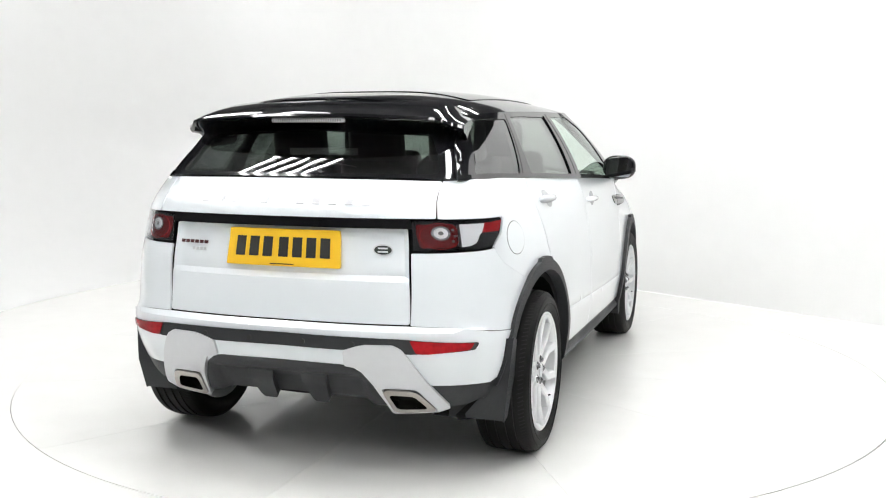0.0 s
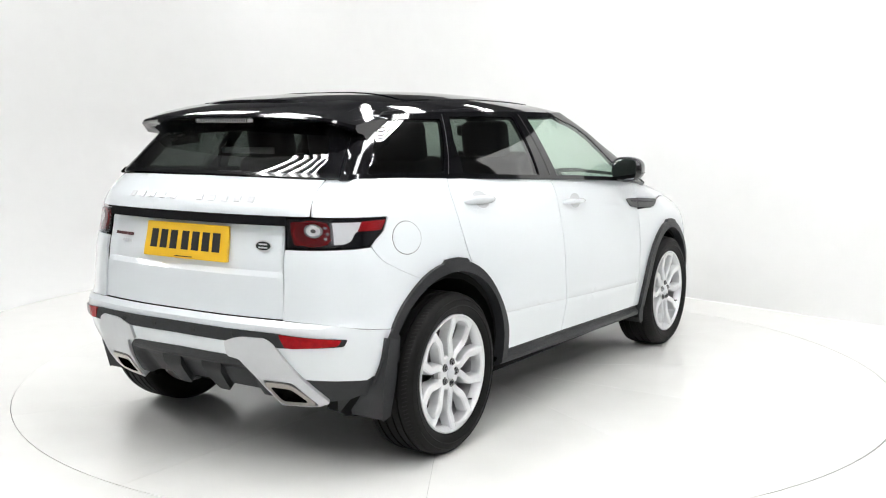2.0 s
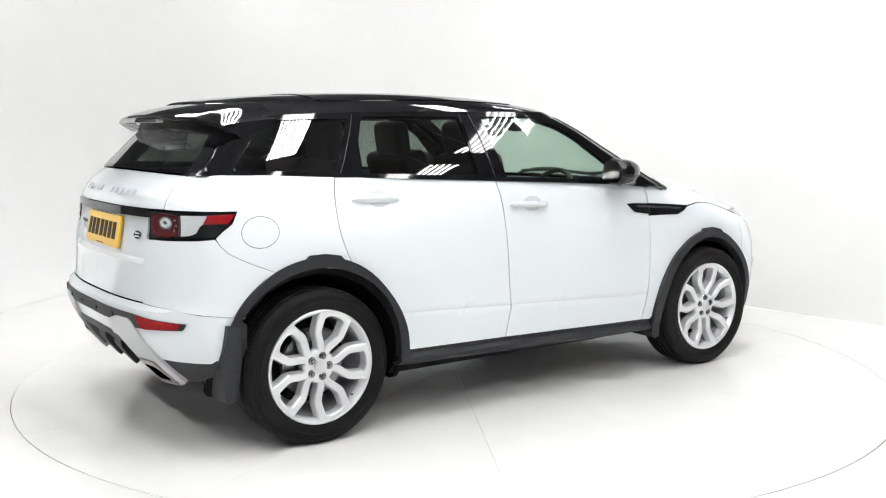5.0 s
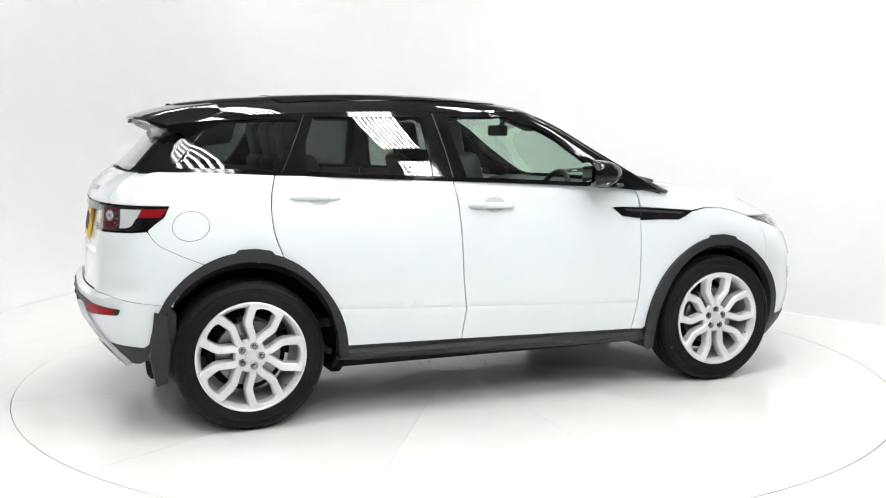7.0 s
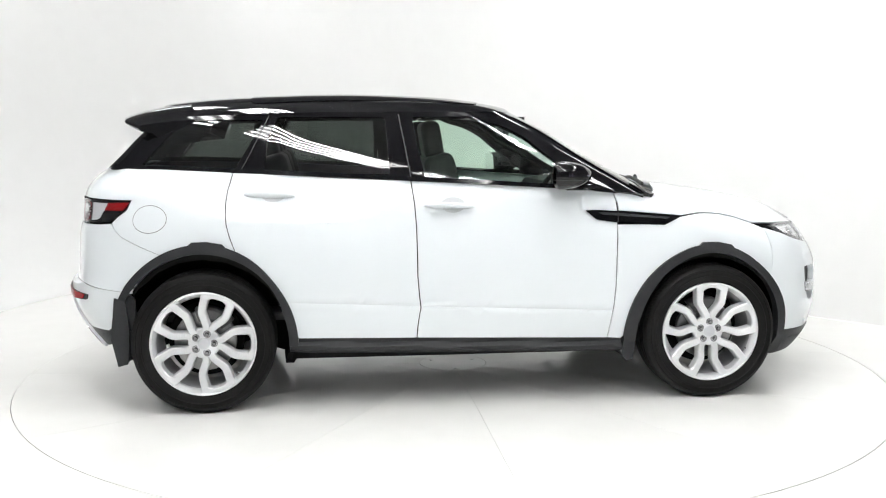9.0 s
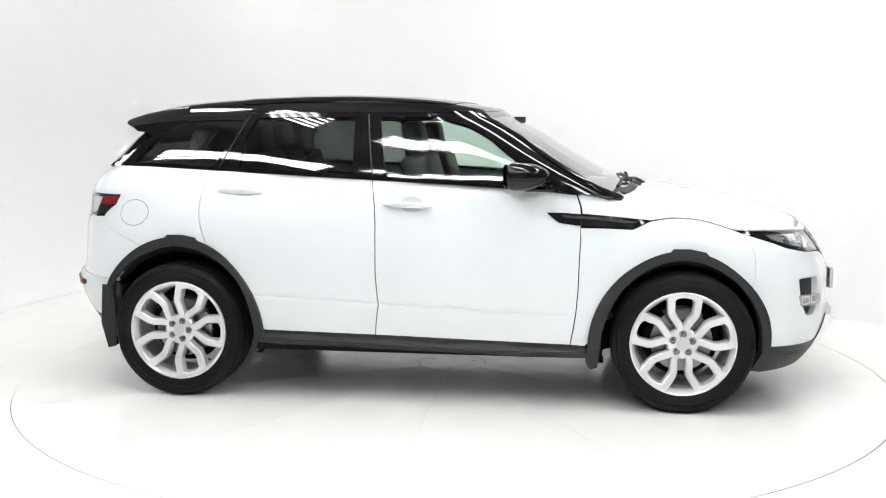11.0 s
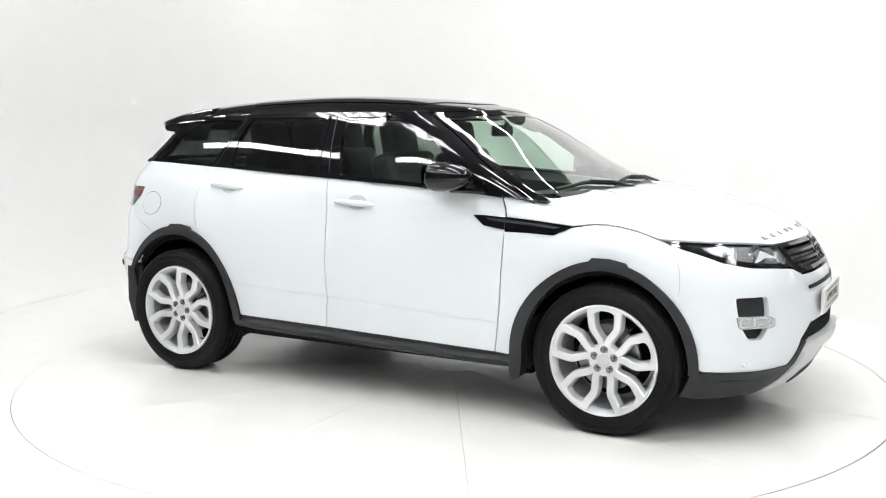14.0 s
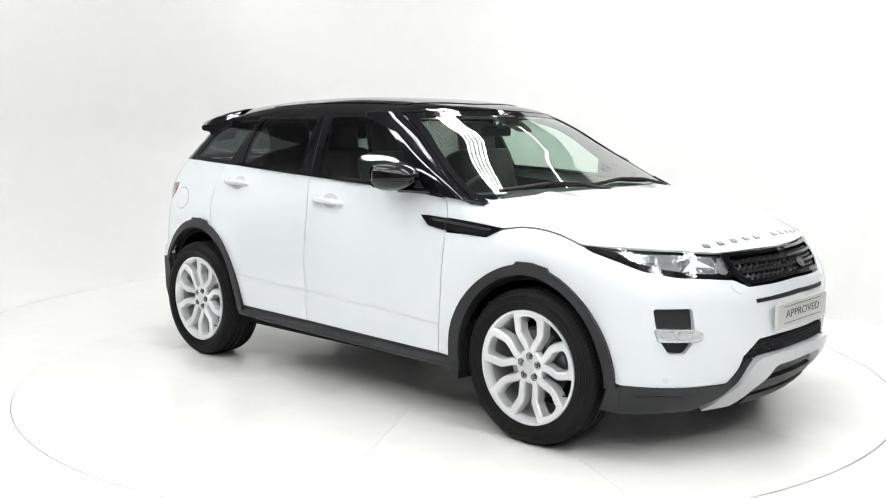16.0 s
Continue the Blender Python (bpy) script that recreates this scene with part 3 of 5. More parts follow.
def build_car():
    car = tagged(new("car"), "white five-door suv with black roof, standing on a turntable", "car")
    # dark inner structure behind the panel gaps
    hole_r = cut_arch(HUB_R, .43, -25, 205)
    hole_f = cut_arch(HUB_F, .41, -25, 205)
    liner = [(0, .30), (1.0, .33), (1.0, .21), *[(u, .24) for u in (1.9, 2.5, 3.5)], (4.55, .24), (L2 / 2, .24), (L2 / 2, .86), (4.95, .86), (4.42, .90), (4.2, .93), (3.9, .94), (3.55, 1.06), (2.5, 1.13), (1.6, 1.17), (1.1, 1.18), (.7, 1.17), (0, 1.15)]
    pair("inner_structure", BODY, liner, M_CAVITY, car, d=-0.036, holes=(hole_r, hole_f), step=.07, thick=0)

    # tailgate
    gate = sheet("tailgate", on(BODY, lambda u, z: -0.004 - 0.020 * smooth01((z - .835) / .03) * (1 - smooth01((np.abs(u) - .53) / .03))),
                 rounded([(-.5495, .676), (.5495, .676), (.5495, .84), (.556, 1.052), (-.556, 1.052), (-.5495, .84)], .012), M_PAINT, car, step=.022, label="white tailgate with a recessed plate panel")
    sheet("tailgate_top", on(BODY), rounded([(-.680, 1.090), (.680, 1.090), (.693, 1.16), (.715, 1.231), (.4, 1.236), (0, 1.238), (-.4, 1.236), (-.715, 1.231), (-.693, 1.16)], .01), M_PAINT, gate, step=.03)
    sheet("trim_strip", on(BODY, .004), rounded([(-.574, 1.050), (.574, 1.050), (.574, 1.086), (-.574, 1.086)], .006), M_GLOSS, gate, label="gloss black strip over the number plate", thick=.03)
    def bars(name, rows, material, d, parent, lab=""):
        for u, z, wd, hg in rows:
            bm = bmesh.new()
            bar_on(bm, BODY, u, z, wd, hg, d)
            part(name, bm, material, parent, lab, smooth=0)
    bars("letter_bar", [((-.416 + .0775 * i) if i < 5 else (-.391 + .0774 * i), 1.150, .036, .022) for i in range(11) if i != 5], M_SATIN, .001, gate, "small silver bar")
    bars("badge_bar", [(-.525 + .026 * i, .972, .019, .013) for i in range(6)], M_BADGE, -.023, gate, "small dark red bar")
    bars("badge_bar", [(-.455 + .02 * i, .943, .015, .012) for i in range(4)], M_SATIN, -.023, gate)
    ov = [(.443 + .043 * math.cos(a), .968 + .023 * math.sin(a)) for a in np.linspace(0, 2 * math.pi, 28, endpoint=False)]
    emblem = sheet("emblem", on(BODY, -.017), ov, M_SATIN, gate, step=.02, thick=.006, label="chrome-rimmed dark oval emblem")
    sheet("emblem_face", on(BODY, -.0155), [(.443 + .0375 * math.cos(a), .968 + .0175 * math.sin(a)) for a in np.linspace(0, 2 * math.pi, 28, endpoint=False)], M_EMBLEM, emblem, step=.02, thick=.002)
    bm = bmesh.new()
    for z, w in ((.974, .042), (.961, .044)):
        bar_on(bm, BODY, .443, z, w, .006, -.0145, .0012)
    part("emblem_bars", bm, M_SATIN, emblem, smooth=0)
    plate = sheet("number_plate", on(BODY, -.006), rounded([(-.262, .888), (.264, .888), (.262, 1.038), (-.260, 1.038)], .008), M_YELLOW, gate, step=.04, thick=.012, label="yellow number plate with black bars")
    for i in range(7):
        u = -.198 + .064 * i + (0 if i < 3 else .010)
        bm = bmesh.new()
        bar_on(bm, BODY, u, .966, .044, .079, -.0055, .0015)
        part("plate_bar", bm, M_INK, plate, smooth=0)
    bm = bmesh.new()
    bar_on(bm, BODY, 0, .897, .11, .004, -.0055, .001)
    part("plate_small_bar", bm, M_INK, plate, smooth=0)

    # rear bumper
    arch_r = cut_arch(HUB_R, .455, 141, 172, 6)
    white = [(0, .668), (.55, .669), (.71, .662), (1.085, .618), *arch_r, (1.02, .42), (.921, .436), (.89, .421), (.638, .425), (.5, .46), (0, .49)]
    full = white[1:] + [(-u, z) for u, z in white[::-1] if u > 0]
    bump = sheet("rear_bumper", on(BODY, lambda u, z: .004 + .004 * smooth01((z - .60) / .03) - .006 * smooth01((z - .650) / .02)), full, M_PAINT, car, step=.03, thick=.02, label="white rear bumper")
    band = [(-.838, .604), (-.53, .624), (0, .628), (.53, .624), (.838, .604), (.820, .577), (.56, .567), (.30, .575), (0, .578), (-.30, .575), (-.56, .567), (-.820, .577)]
    sheet("bumper_band", on(BODY, .0125), rounded(band, .008), M_TRIM, bump, step=.04, thick=.012, label="dark grey plastic band")
    for s, f in ((1, False), (-1, True)):
        refl = sheet("reflector", on(BODY, .016), rounded([(.560, .621), (.815, .605), (.795, .581), (.620, .569), (.585, .571)], .008), M_RED, bump, step=.03, thick=.008, flip=f, label="red bumper reflector")
        silver = [(.290, .574), (.345, .592), (.385, .600), (.495, .602), (.530, .585), (.552, .552), (.615, .446), (.700, .322), (.644, .300), (.448, .284), (.425, .345), (.392, .430), (.345, .502), (.287, .510)]
        sheet("silver_corner", on(BODY, .0165), rounded(silver, .012), M_SATIN, bump, holes=(rounded([(.421, .4135), (.571, .4135), (.649, .303), (.453, .2875)], .02),), step=.03, thick=.03, flip=f, label="satin silver bumper corner piece")
        for uu in (.33, .12):
            bm = bmesh.new()
            q = skin_at(BODY, uu * 1.0, .600, .013) * np.array([1, s, 1])
            bmesh.ops.create_cone(bm, cap_ends=True, segments=20, radius1=.011, radius2=.010, depth=.006, matrix=Matrix.Translation(q) @ pose(0, 0, 0, 0, 90))
            part("parking_sensor", bm, M_INK, bump)
        # exhaust tip: slanted oblong frame with a dark mouth
        mouth = [(.449, .388), (.556, .386), (.606, .320), (.471, .310)]
        tip = sheet("exhaust_tip", on(BODY, lambda u, z: .021 + .010 * (z - .35) / .06 * .3), rounded([(.424, .411), (.569, .411), (.645, .305), (.456, .290)], .030), M_CHROME_SATIN, bump, holes=(rounded(mouth, .020),), step=.02, thick=.06, flip=f, label="chrome oblong exhaust tip")
        sheet("exhaust_hole", on(BODY, -.030), [(.43, .405), (.57, .405), (.63, .305), (.45, .295)], M_CAVITY, tip, step=.03, thick=.004, flip=f)
        # flap between bumper corner and arch
        sheet("corner_flap", on(BODY, -.002), rounded([(.905, .434), (1.037, .534), (1.066, .612), (1.095, .585), (1.06, .40), (1.021, .276), (.985, .238), (.935, .226), (.90, .29), (.85, .345)], .01), M_TRIM, bump, step=.03, thick=.02, flip=f)
        # dark lower corner
        sheet("lower_corner", on(BODY, .002), rounded([(.60, .436), (.90, .434), (.935, .445), (1.03, .43), (1.035, .375), (.94, .362), (.846, .350), (.779, .326), (.66, .312)], .01), M_TRIM, bump, step=.04, thick=.03, flip=f, label="dark grey lower bumper corner")
    dif = [(-.435, .318), (-.432, .345), (-.40, .40), (-.36, .47), (-.31, .503), (-.27, .509), (0, .512), (.27, .509), (.31, .503), (.36, .47), (.40, .40), (.432, .345), (.435, .318), (.30, .318), (0, .326), (-.30, .318)]
    diff = sheet("diffuser", on(BODY, lambda u, z: .006 - .030 * smooth01((.470 - z) / .05) * smooth01((.375 - np.abs(u)) / .05)), rounded(dif, .01), M_TRIM, bump, step=.02, thick=.03, label="dark plastic rear diffuser with fins")
    for y in (-.125, .125):
        sheet("diffuser_fin", on(BODY, lambda u, z: -.022 + .024 * smooth01((.450 - z) / .05)), rounded([(y - .062, .448), (y + .062, .448), (y + .040, .318), (y + .030, .303), (y - .030, .303), (y - .040, .318)], .006), M_TRIM, diff, step=.02, thick=.06)
    # corner panel under each tail lamp
    corner = [(.553, .6715), (.71, .6645), (1.082, .6205), (1.105, .69), (1.16, .755), (1.227, .8035), (1.103, .8515), (1.003, .8985), (.959, .937), (.939, .9635), (.862, .958), (.694, .955), (.564, .955)]
    pair("rear_corner_panel", BODY, rounded(corner, .006), M_PAINT, car, d=.002, step=.03, label="white bumper corner below the tail lamp")

    # rear quarter panels
    arch_q = cut_arch(HUB_R, .472, 118, 99, 4)
    quarter = [(.719, 1.231), (.697, 1.16), (.688, 1.092), (.70, 1.088), (1.045, 1.083), (1.02, 1.03), (.97, .995), (.942, .968), (.962, .938), (1.005, .900), (1.105, .853), (1.228, .805), *arch_q, (1.595, .80), (1.595, .833), *gap_line(GAP1[::-1], -.005)[1:], (1.578, 1.216), (1.15, 1.233), (.9, 1.236)]
    q = pair("rear_quarter_panel", BODY, quarter, M_PAINT, car, step=.035, label="white rear wing panel")
    cap = [(1.149 + .089 * math.cos(a), .988 + .067 * math.sin(a)) for a in np.linspace(0, 2 * math.pi, 48, endpoint=False)]
    ring = [(1.149 + .092 * math.cos(a), .988 + .070 * math.sin(a)) for a in np.linspace(0, 2 * math.pi, 48, endpoint=False)]
    sheet("filler_gap", on(BODY, .0006), ring, M_GAP, q[0], step=.04, thick=.002)
    sheet("filler_flap", on(BODY, .0016), cap, M_PAINT, q[0], step=.03, thick=.001, label="round white fuel filler flap")

    # doors
    arch_rd = cut_arch(HUB_R, .464, 82, 4, 10)
    rear_door = [*GAP1, *arch_rd, (1.915, .376), *gap_line(GAP2[::-1], -.0055), (2.1, 1.195), (1.8, 1.207)]
    front_door = [*GAP2, *gap_line(GAPF[::-1], -.0055), (3.3, 1.127), (3.0, 1.151), (2.75, 1.163)]
    rd = pair("rear_door", BODY, rear_door, M_PAINT, car, d=crease_d, step=.03, extra=CREASE, label="white rear passenger door")
    fd = pair("front_door", BODY, front_door, M_PAINT, car, d=crease_d, step=.03, extra=CREASE, label="white front door")
    for doors, uc, zc in ((rd, 1.772, 1.106), (fd, 2.685, 1.046)):
        for dr, f in zip(doors, (False, True)):
            # flat oval whose darker colour paints in the scoop's shade
            sheet("handle_recess_shade", on(BODY, .0015), [(uc + .02 + .062 * math.cos(a), zc + .004 + .040 * math.sin(a)) for a in np.linspace(0, 2 * math.pi, 28, endpoint=False)], M_RECESS_SHADE, dr, step=.03, thick=.001, flip=f)
            bm = bmesh.new()
            n = 14
            rr = []
            for i in range(n + 1):
                s = -1 + 2 * i / n
                u, z = uc + .128 * s, zc - .004 * s
                hgt = .0155 * max(.12, (1 - abs(s) ** 4)) ** .5
                out = .004 + .034 * (1 - s * s) ** .45
                sec = [(-1, .0), (-.9, .7), (-.3, 1.0), (.4, 1.0), (.95, .7), (1, .0)]
                us = np.full(len(sec), u)
                zs = np.array([z + hgt * a for a, _ in sec])
                ds = np.array([out * b - .001 for _, b in sec])
                p = skin_at(BODY, us, zs, ds) * np.array([1, -1 if f else 1, 1])
                rr.append([bm.verts.new(v) for v in p])
            for a, b in zip(rr, rr[1:]):
                for i in range(5):
                    bm.faces.new((a[i], a[i + 1], b[i + 1], b[i]))
            part("door_handle", bm, M_PAINT, dr, smooth=50)

    # front wings, bonnet
    arch_f = cut_arch(HUB_F, .439, 176, 40.5, 16)
    wing = [*gap_line(GAPF, .0)[2:], (3.60, .335), *arch_f, (4.4315, .70), (4.4535, .80), (4.4495, .905), (4.40, .928), (4.384, .932), (4.288, .967), (4.2, .983), (4.129, .989), (4.045, .991), (3.98, .985), (3.917, .975), (3.83, .935), (3.70, .940), (3.577, .946)]
    wing = [(3.572, .940), *[w for w in wing[1:-1]]]
    pair("front_wing", BODY, wing, M_PAINT, car, step=.03, label="white front wing")
    vent = [(3.399, 1.016), (3.46, 1.017), (3.582, 1.009), (3.74, .997), (3.917, .981), (3.880, .958), (3.835, .942), (3.77, .940), (3.55, .953), (3.459, .966)]
    for f in (False, True):
        v = sheet("wing_vent", on(BODY, .006), rounded(vent, .01), M_GLOSS, car, step=.03, thick=.016, flip=f, label="gloss black side vent blade")
        sheet("vent_blade", on(BODY, lambda u, z: .0075), rounded([(3.47, 1.006), (3.60, .998), (3.86, .974), (3.84, .966), (3.60, .984), (3.49, .992)], .004), M_TRIM, v, step=.03, thick=.004, flip=f)
        sheet("vent_gap", on(BODY, .0068), [(3.574, 1.012), (3.579, 1.012), (3.576, .950), (3.571, .950)], M_INK, v, step=.03, thick=.002, flip=f)
    bonnet(car)
    front_end(car)
    lower_trim(car)
    greenhouse(car, rd, fd)
    tail_lamps(car)
    mirrors(car)
    cabin(car)
    wheel_arches(car)
    w = wheel(car)
    for x, s, zz, rot in ((-1.33, -1, .3595, 19), (1.33, -1, .3595, 1), (-1.33, 1, .3595, 20), (1.33, 1, .3595, 50)):
        m = pose(x, s * .822, zz, 0, 0, 180 if s > 0 else 0) @ pose(0, 0, 0, 0, rot)
        if (x, s) == (-1.33, -1):
            w.matrix_basis = m
        else:
            copy_thing(w, m)
    return car


def hood_rim():
    """The bonnet's side edge on the body skin, from the scuttle to the nose."""
    out = []
    for u in np.linspace(3.72, BODY.length, 40):
        z = 1.0
        for _ in range(12):
            z = float(HOOD_EDGE(BODY.at(u, z)[0]))
        out.append((u, z - .002))
    return out


HOOD_MID = table([(.8, 1.165), (1.0, 1.150), (1.2, 1.126), (1.4, 1.098), (1.65, 1.062), (1.80, 1.028), (1.92, .985), (2.01, .943), (2.075, .905), (2.25, .86)])


def bonnet(car):
    rim = hood_rim()
    pr = np.array([BODY.at(u, z) for u, z in rim])
    order = np.argsort(pr[:, 0])
    xs, ys, zs = pr[order, 0], -pr[order, 1], pr[order, 2]

    def top(x, y, depth):
        ye = np.maximum(np.interp(x, xs, ys), 1e-3)
        ze = np.interp(x, xs, zs)
        k = np.clip(np.abs(y) / ye, 0, 1)
        ridge = .012 * np.exp(-((np.abs(y) - .50 * ye / .8) / .05) ** 2) * smooth01((2.05 - x) / .3) * smooth01((x - .9) / .3)
        z = ze + (HOOD_MID(x) - ze) * (1 - k**2.6) + ridge + depth
        return np.stack([x, y, z], -1)
    back = [GLASS.at(u, 1.115)[:2] for u in np.linspace(3.45, GLASS.length, 12)]
    edge = [(x, -y) for x, y in zip(xs, ys) if x > .97]
    right = [(p[0] + .035, p[1]) for p in back[::-1]] + edge
    outline = right + [(x, -y) for x, y in right[::-1] if abs(y) > 1e-3]
    bm = bmesh.new()
    sheet("", top, outline, None, step=.035, thick=.015, bm=bm)
    low = [(3.556, 1.104), (3.575, 1.052), (3.581, 1.013), (3.74, 1.001), (3.917, .985), (3.98, .992), (4.045, .998), (4.129, .996), (4.2, .990), (4.288, .975), (4.384, .940), (4.575, .933), (4.819, .918), (5.03, .899), (5.3, .901), (BODY.length, .901)]
    hi = [(u, z) for u, z in rim[::-1]]
    for f in (False, True):
        sheet("", on(BODY, .001), low + hi + [(3.64, 1.112)], None, step=.03, thick=.012, flip=f, bm=bm)
    hood = part("bonnet", bm, M_PAINT, car, "white clamshell bonnet", smooth=40)
    for i in range(11):
        if i != 5:
            y = -.46 + .092 * i
            x = 2.012 - .28 * y * y
            m = Matrix.Translation(Vector(top(np.array(x), np.array(y), .002))) @ Matrix.Rotation(math.atan(.56 * y), 4, "Z") @ pose(0, 0, 0, 0, 27)
            bm = bmesh.new()
            add_box(bm, (0, 0, 0), (.024, .036, .006), m)
            part("letter_bar", bm, M_LETTER, hood, "small silver bar", smooth=0)
    # scuttle and wipers
    bm = bmesh.new()
    rows = []
    for u in np.linspace(3.60, G2 - 3.60, 40):
        a = skin_at(GLASS, u, 1.130, -.004)
        b = skin_at(GLASS, u, 1.085, .0)
        rows.append([bm.verts.new(a), bm.verts.new((b[0] + .03, b[1], b[2] + .0)), bm.verts.new((b[0] + .05, b[1], b[2] - .05))])
    for a, b in zip(rows, rows[1:]):
        for i in range(2):
            bm.faces.new((a[i], a[i + 1], b[i + 1], b[i]))
    part("scuttle", bm, M_TRIM, car, "black plastic scuttle below the windscreen")
    for u0, u1, u2, z2 in ((4.30, 3.95, 3.60, 1.128), (4.95, 4.55, 4.12, 1.150)):
        bm = bmesh.new()
        tube_mesh(bm, [skin_at(GLASS, u0, 1.095, .030), skin_at(GLASS, (u0 + u1) / 2, 1.125, .040), skin_at(GLASS, u1, 1.142, .034)], [.013, .011, .008], flat=.7)
        arm = part("wiper_arm", bm, M_TRIM, car, "black wiper arm")
        bm = bmesh.new()
        tube_mesh(bm, [skin_at(GLASS, u, 1.118 + .034 * (1 - abs(u - u1) / .55), .012) for u in np.linspace(u1 - .33, u1 + .30, 12)], .010)
        part("wiper_blade", bm, M_INK, arm)


def front_end(car):
    N = BODY.length
    # bumper skin, with openings
    fog = [(4.679, .686), (4.847, .686), (4.859, .601), (4.850, .535), (4.815, .489), (4.745, .493), (4.705, .555), (4.687, .631)]
    arch = cut_arch(HUB_F, .427, 40, -2, 6)
    half = [*arch, (4.552, .338), (5.055, .326), (5.106, .402), (5.125, .455), (5.221, .523), (5.35, .529), (N, .530)]
    top = [(N, .757), (5.35, .752), (5.181, .752), (5.104, .785), (4.957, .800), (4.80, .812), (4.667, .838), (4.56, .875), (4.451, .907), (4.455, .80), (4.433, .70)]
    outline = half + [(L2 - u, z) for u, z in half[::-1][1:]] + [(L2 - u, z) for u, z in top[::-1]] + top[1:]
    fogL = [(L2 - u, z) for u, z in fog]
    bump = sheet("front_bumper", on(BODY, lambda u, z: .002 - .008 * np.exp(-((z - .700) / .012) ** 2) * (np.abs(u - N) < .36)), outline, M_PAINT, car, holes=(rounded(fog, .015), rounded(fogL, .015), ), step=.03, thick=.03, label="white front bumper")
    sheet("bumper_slot", on(BODY, .001), rounded([(5.209, .683), (N, .691), (L2 - 5.209, .683), (L2 - 5.209, .700), (N, .710), (5.209, .700)], .003), M_INK, bump, step=.04, thick=.004)
    for f in (False, True):
        rec = sheet("fog_recess", on(BODY, -.030), [(4.66, .70), (4.875, .70), (4.875, .47), (4.66, .47)], M_TRIM, bump, step=.03, thick=0, flip=f, label="dark fog lamp recess")
        sheet("fog_surround", on(BODY, .002), rounded([(4.682, .601), (4.86, .596), (4.898, .580), (4.898, .546), (4.86, .540), (4.698, .544)], .012), M_CHROME_DK, bump, step=.02, thick=.03, flip=f)
        lamp = sheet("fog_lamp", on(BODY, .004), rounded([(4.684, .603), (4.86, .597), (4.897, .580), (4.897, .548), (4.86, .541), (4.700, .545)], .012), M_CHROME_RIB, bump, step=.02, thick=.034, flip=f, label="clear fog lamp across a dark recess")
        for uu in (4.735, 4.815):
            for nm, w, h, mm, d in (("fog_bulb", .034, .021, M_SATIN, .0046), ("fog_bulb_core", .027, .015, M_CHROME, .0058)):
                sheet(nm, on(BODY, d), rounded([(uu - w, .572 - h), (uu + w, .572 - h), (uu + w, .572 + h), (uu - w, .572 + h)], .010), mm, lamp, step=.015, thick=.003, flip=f)
        sheet("fog_lens", on(BODY, .009), rounded([(4.684, .603), (4.86, .597), (4.897, .580), (4.897, .548), (4.86, .541), (4.700, .545)], .012), M_LENS, lamp, step=.03, thick=.006, flip=f)
        bm = bmesh.new()
        q = skin_at(BODY, 4.74, .375, .003) * np.array([1, -1 if f else 1, 1])
        bmesh.ops.create_icosphere(bm, subdivisions=2, radius=.011, matrix=Matrix.Translation(q))
        part("parking_sensor", bm, M_PAINT, bump)
        wash = rounded([(5.078, .775), (5.164, .748), (5.175, .732), (5.114, .728), (5.083, .745)], .008)
        sheet("washer_cover", on(BODY, .0045), wash, M_PAINT, bump, step=.02, thick=.003, flip=f)
        # dark lower corner
        sheet("lower_corner", on(BODY, .008), rounded([(4.50, .365), (4.552, .345), (4.8, .338), (5.058, .336), (5.136, .435), (5.181, .44), (5.147, .36), (5.058, .27), (4.93, .215), (4.55, .205), (4.485, .235)], .008), M_TRIM, bump, step=.04, thick=.03, flip=f, label="dark grey lower bumper corner")
        sheet("corner_slot", on(BODY, .0095), rounded([(4.62, .298), (4.72, .304), (4.84, .297), (4.74, .289)], .004), M_INK, bump, step=.03, thick=.002, flip=f)
    # plate
    def flat(y, z, depth):
        return np.stack([2.208 + depth + 0 * y, -y, z], -1)
    plate = sheet("front_plate", flat, rounded([(-.262, .556), (.262, .556), (.262, .668), (-.262, .668)], .006), M_PLATE, bump, step=.06, thick=.016, label="pale dealer plate reading APPROVED")
    # lower grille mesh
    grid_panel("lower_grille", bump, [(5.130, .458), (5.221, .521), (N, .532), (L2 - 5.221, .521), (L2 - 5.130, .458), (L2 - 5.18, .425), (N, .430), (5.18, .425)], .024, .016, -.004)
    # silver under-bar with down-turned ends
    bar = [(4.990, .205), (5.06, .262), (5.117, .325), (5.150, .400), (5.175, .432), (5.230, .447), (5.40, .452), (N, .455)]
    bar2 = [(N, .404), (5.45, .402), (5.345, .400), (5.318, .390), (5.285, .330), (5.235, .25), (5.185, .205)]
    full = bar + [(L2 - u, z) for u, z in bar[::-1][1:]] + [(L2 - u, z) for u, z in bar2[::-1]] + bar2[1:]
    sheet("silver_skid", on(BODY, lambda u, z: .012 + .022 * smooth01((z - .26) / .12)), rounded(full, .012), M_SATIN, bump, step=.03, thick=.045, label="satin silver skid bar under the front bumper")
    sheet("lower_intake", on(BODY, -.020), [(5.16, .21), (5.2, .42), (N, .43), (L2 - 5.2, .42), (L2 - 5.16, .21)], M_CAVITY, bump, step=.05, thick=0)
    for z, h, d in ((.352, .016, .0), (.292, .026, .010), (.232, .022, .016)):
        k = 5.27 - (.352 - z) * .25
        o = [(k, z - h), (N, z - h), (L2 - k, z - h), (L2 - k, z + h), (N, z + h), (k, z + h)]
        sheet("intake_bar", on(BODY, d), rounded(o, .008), M_TRIM, bump, step=.04, thick=.04)
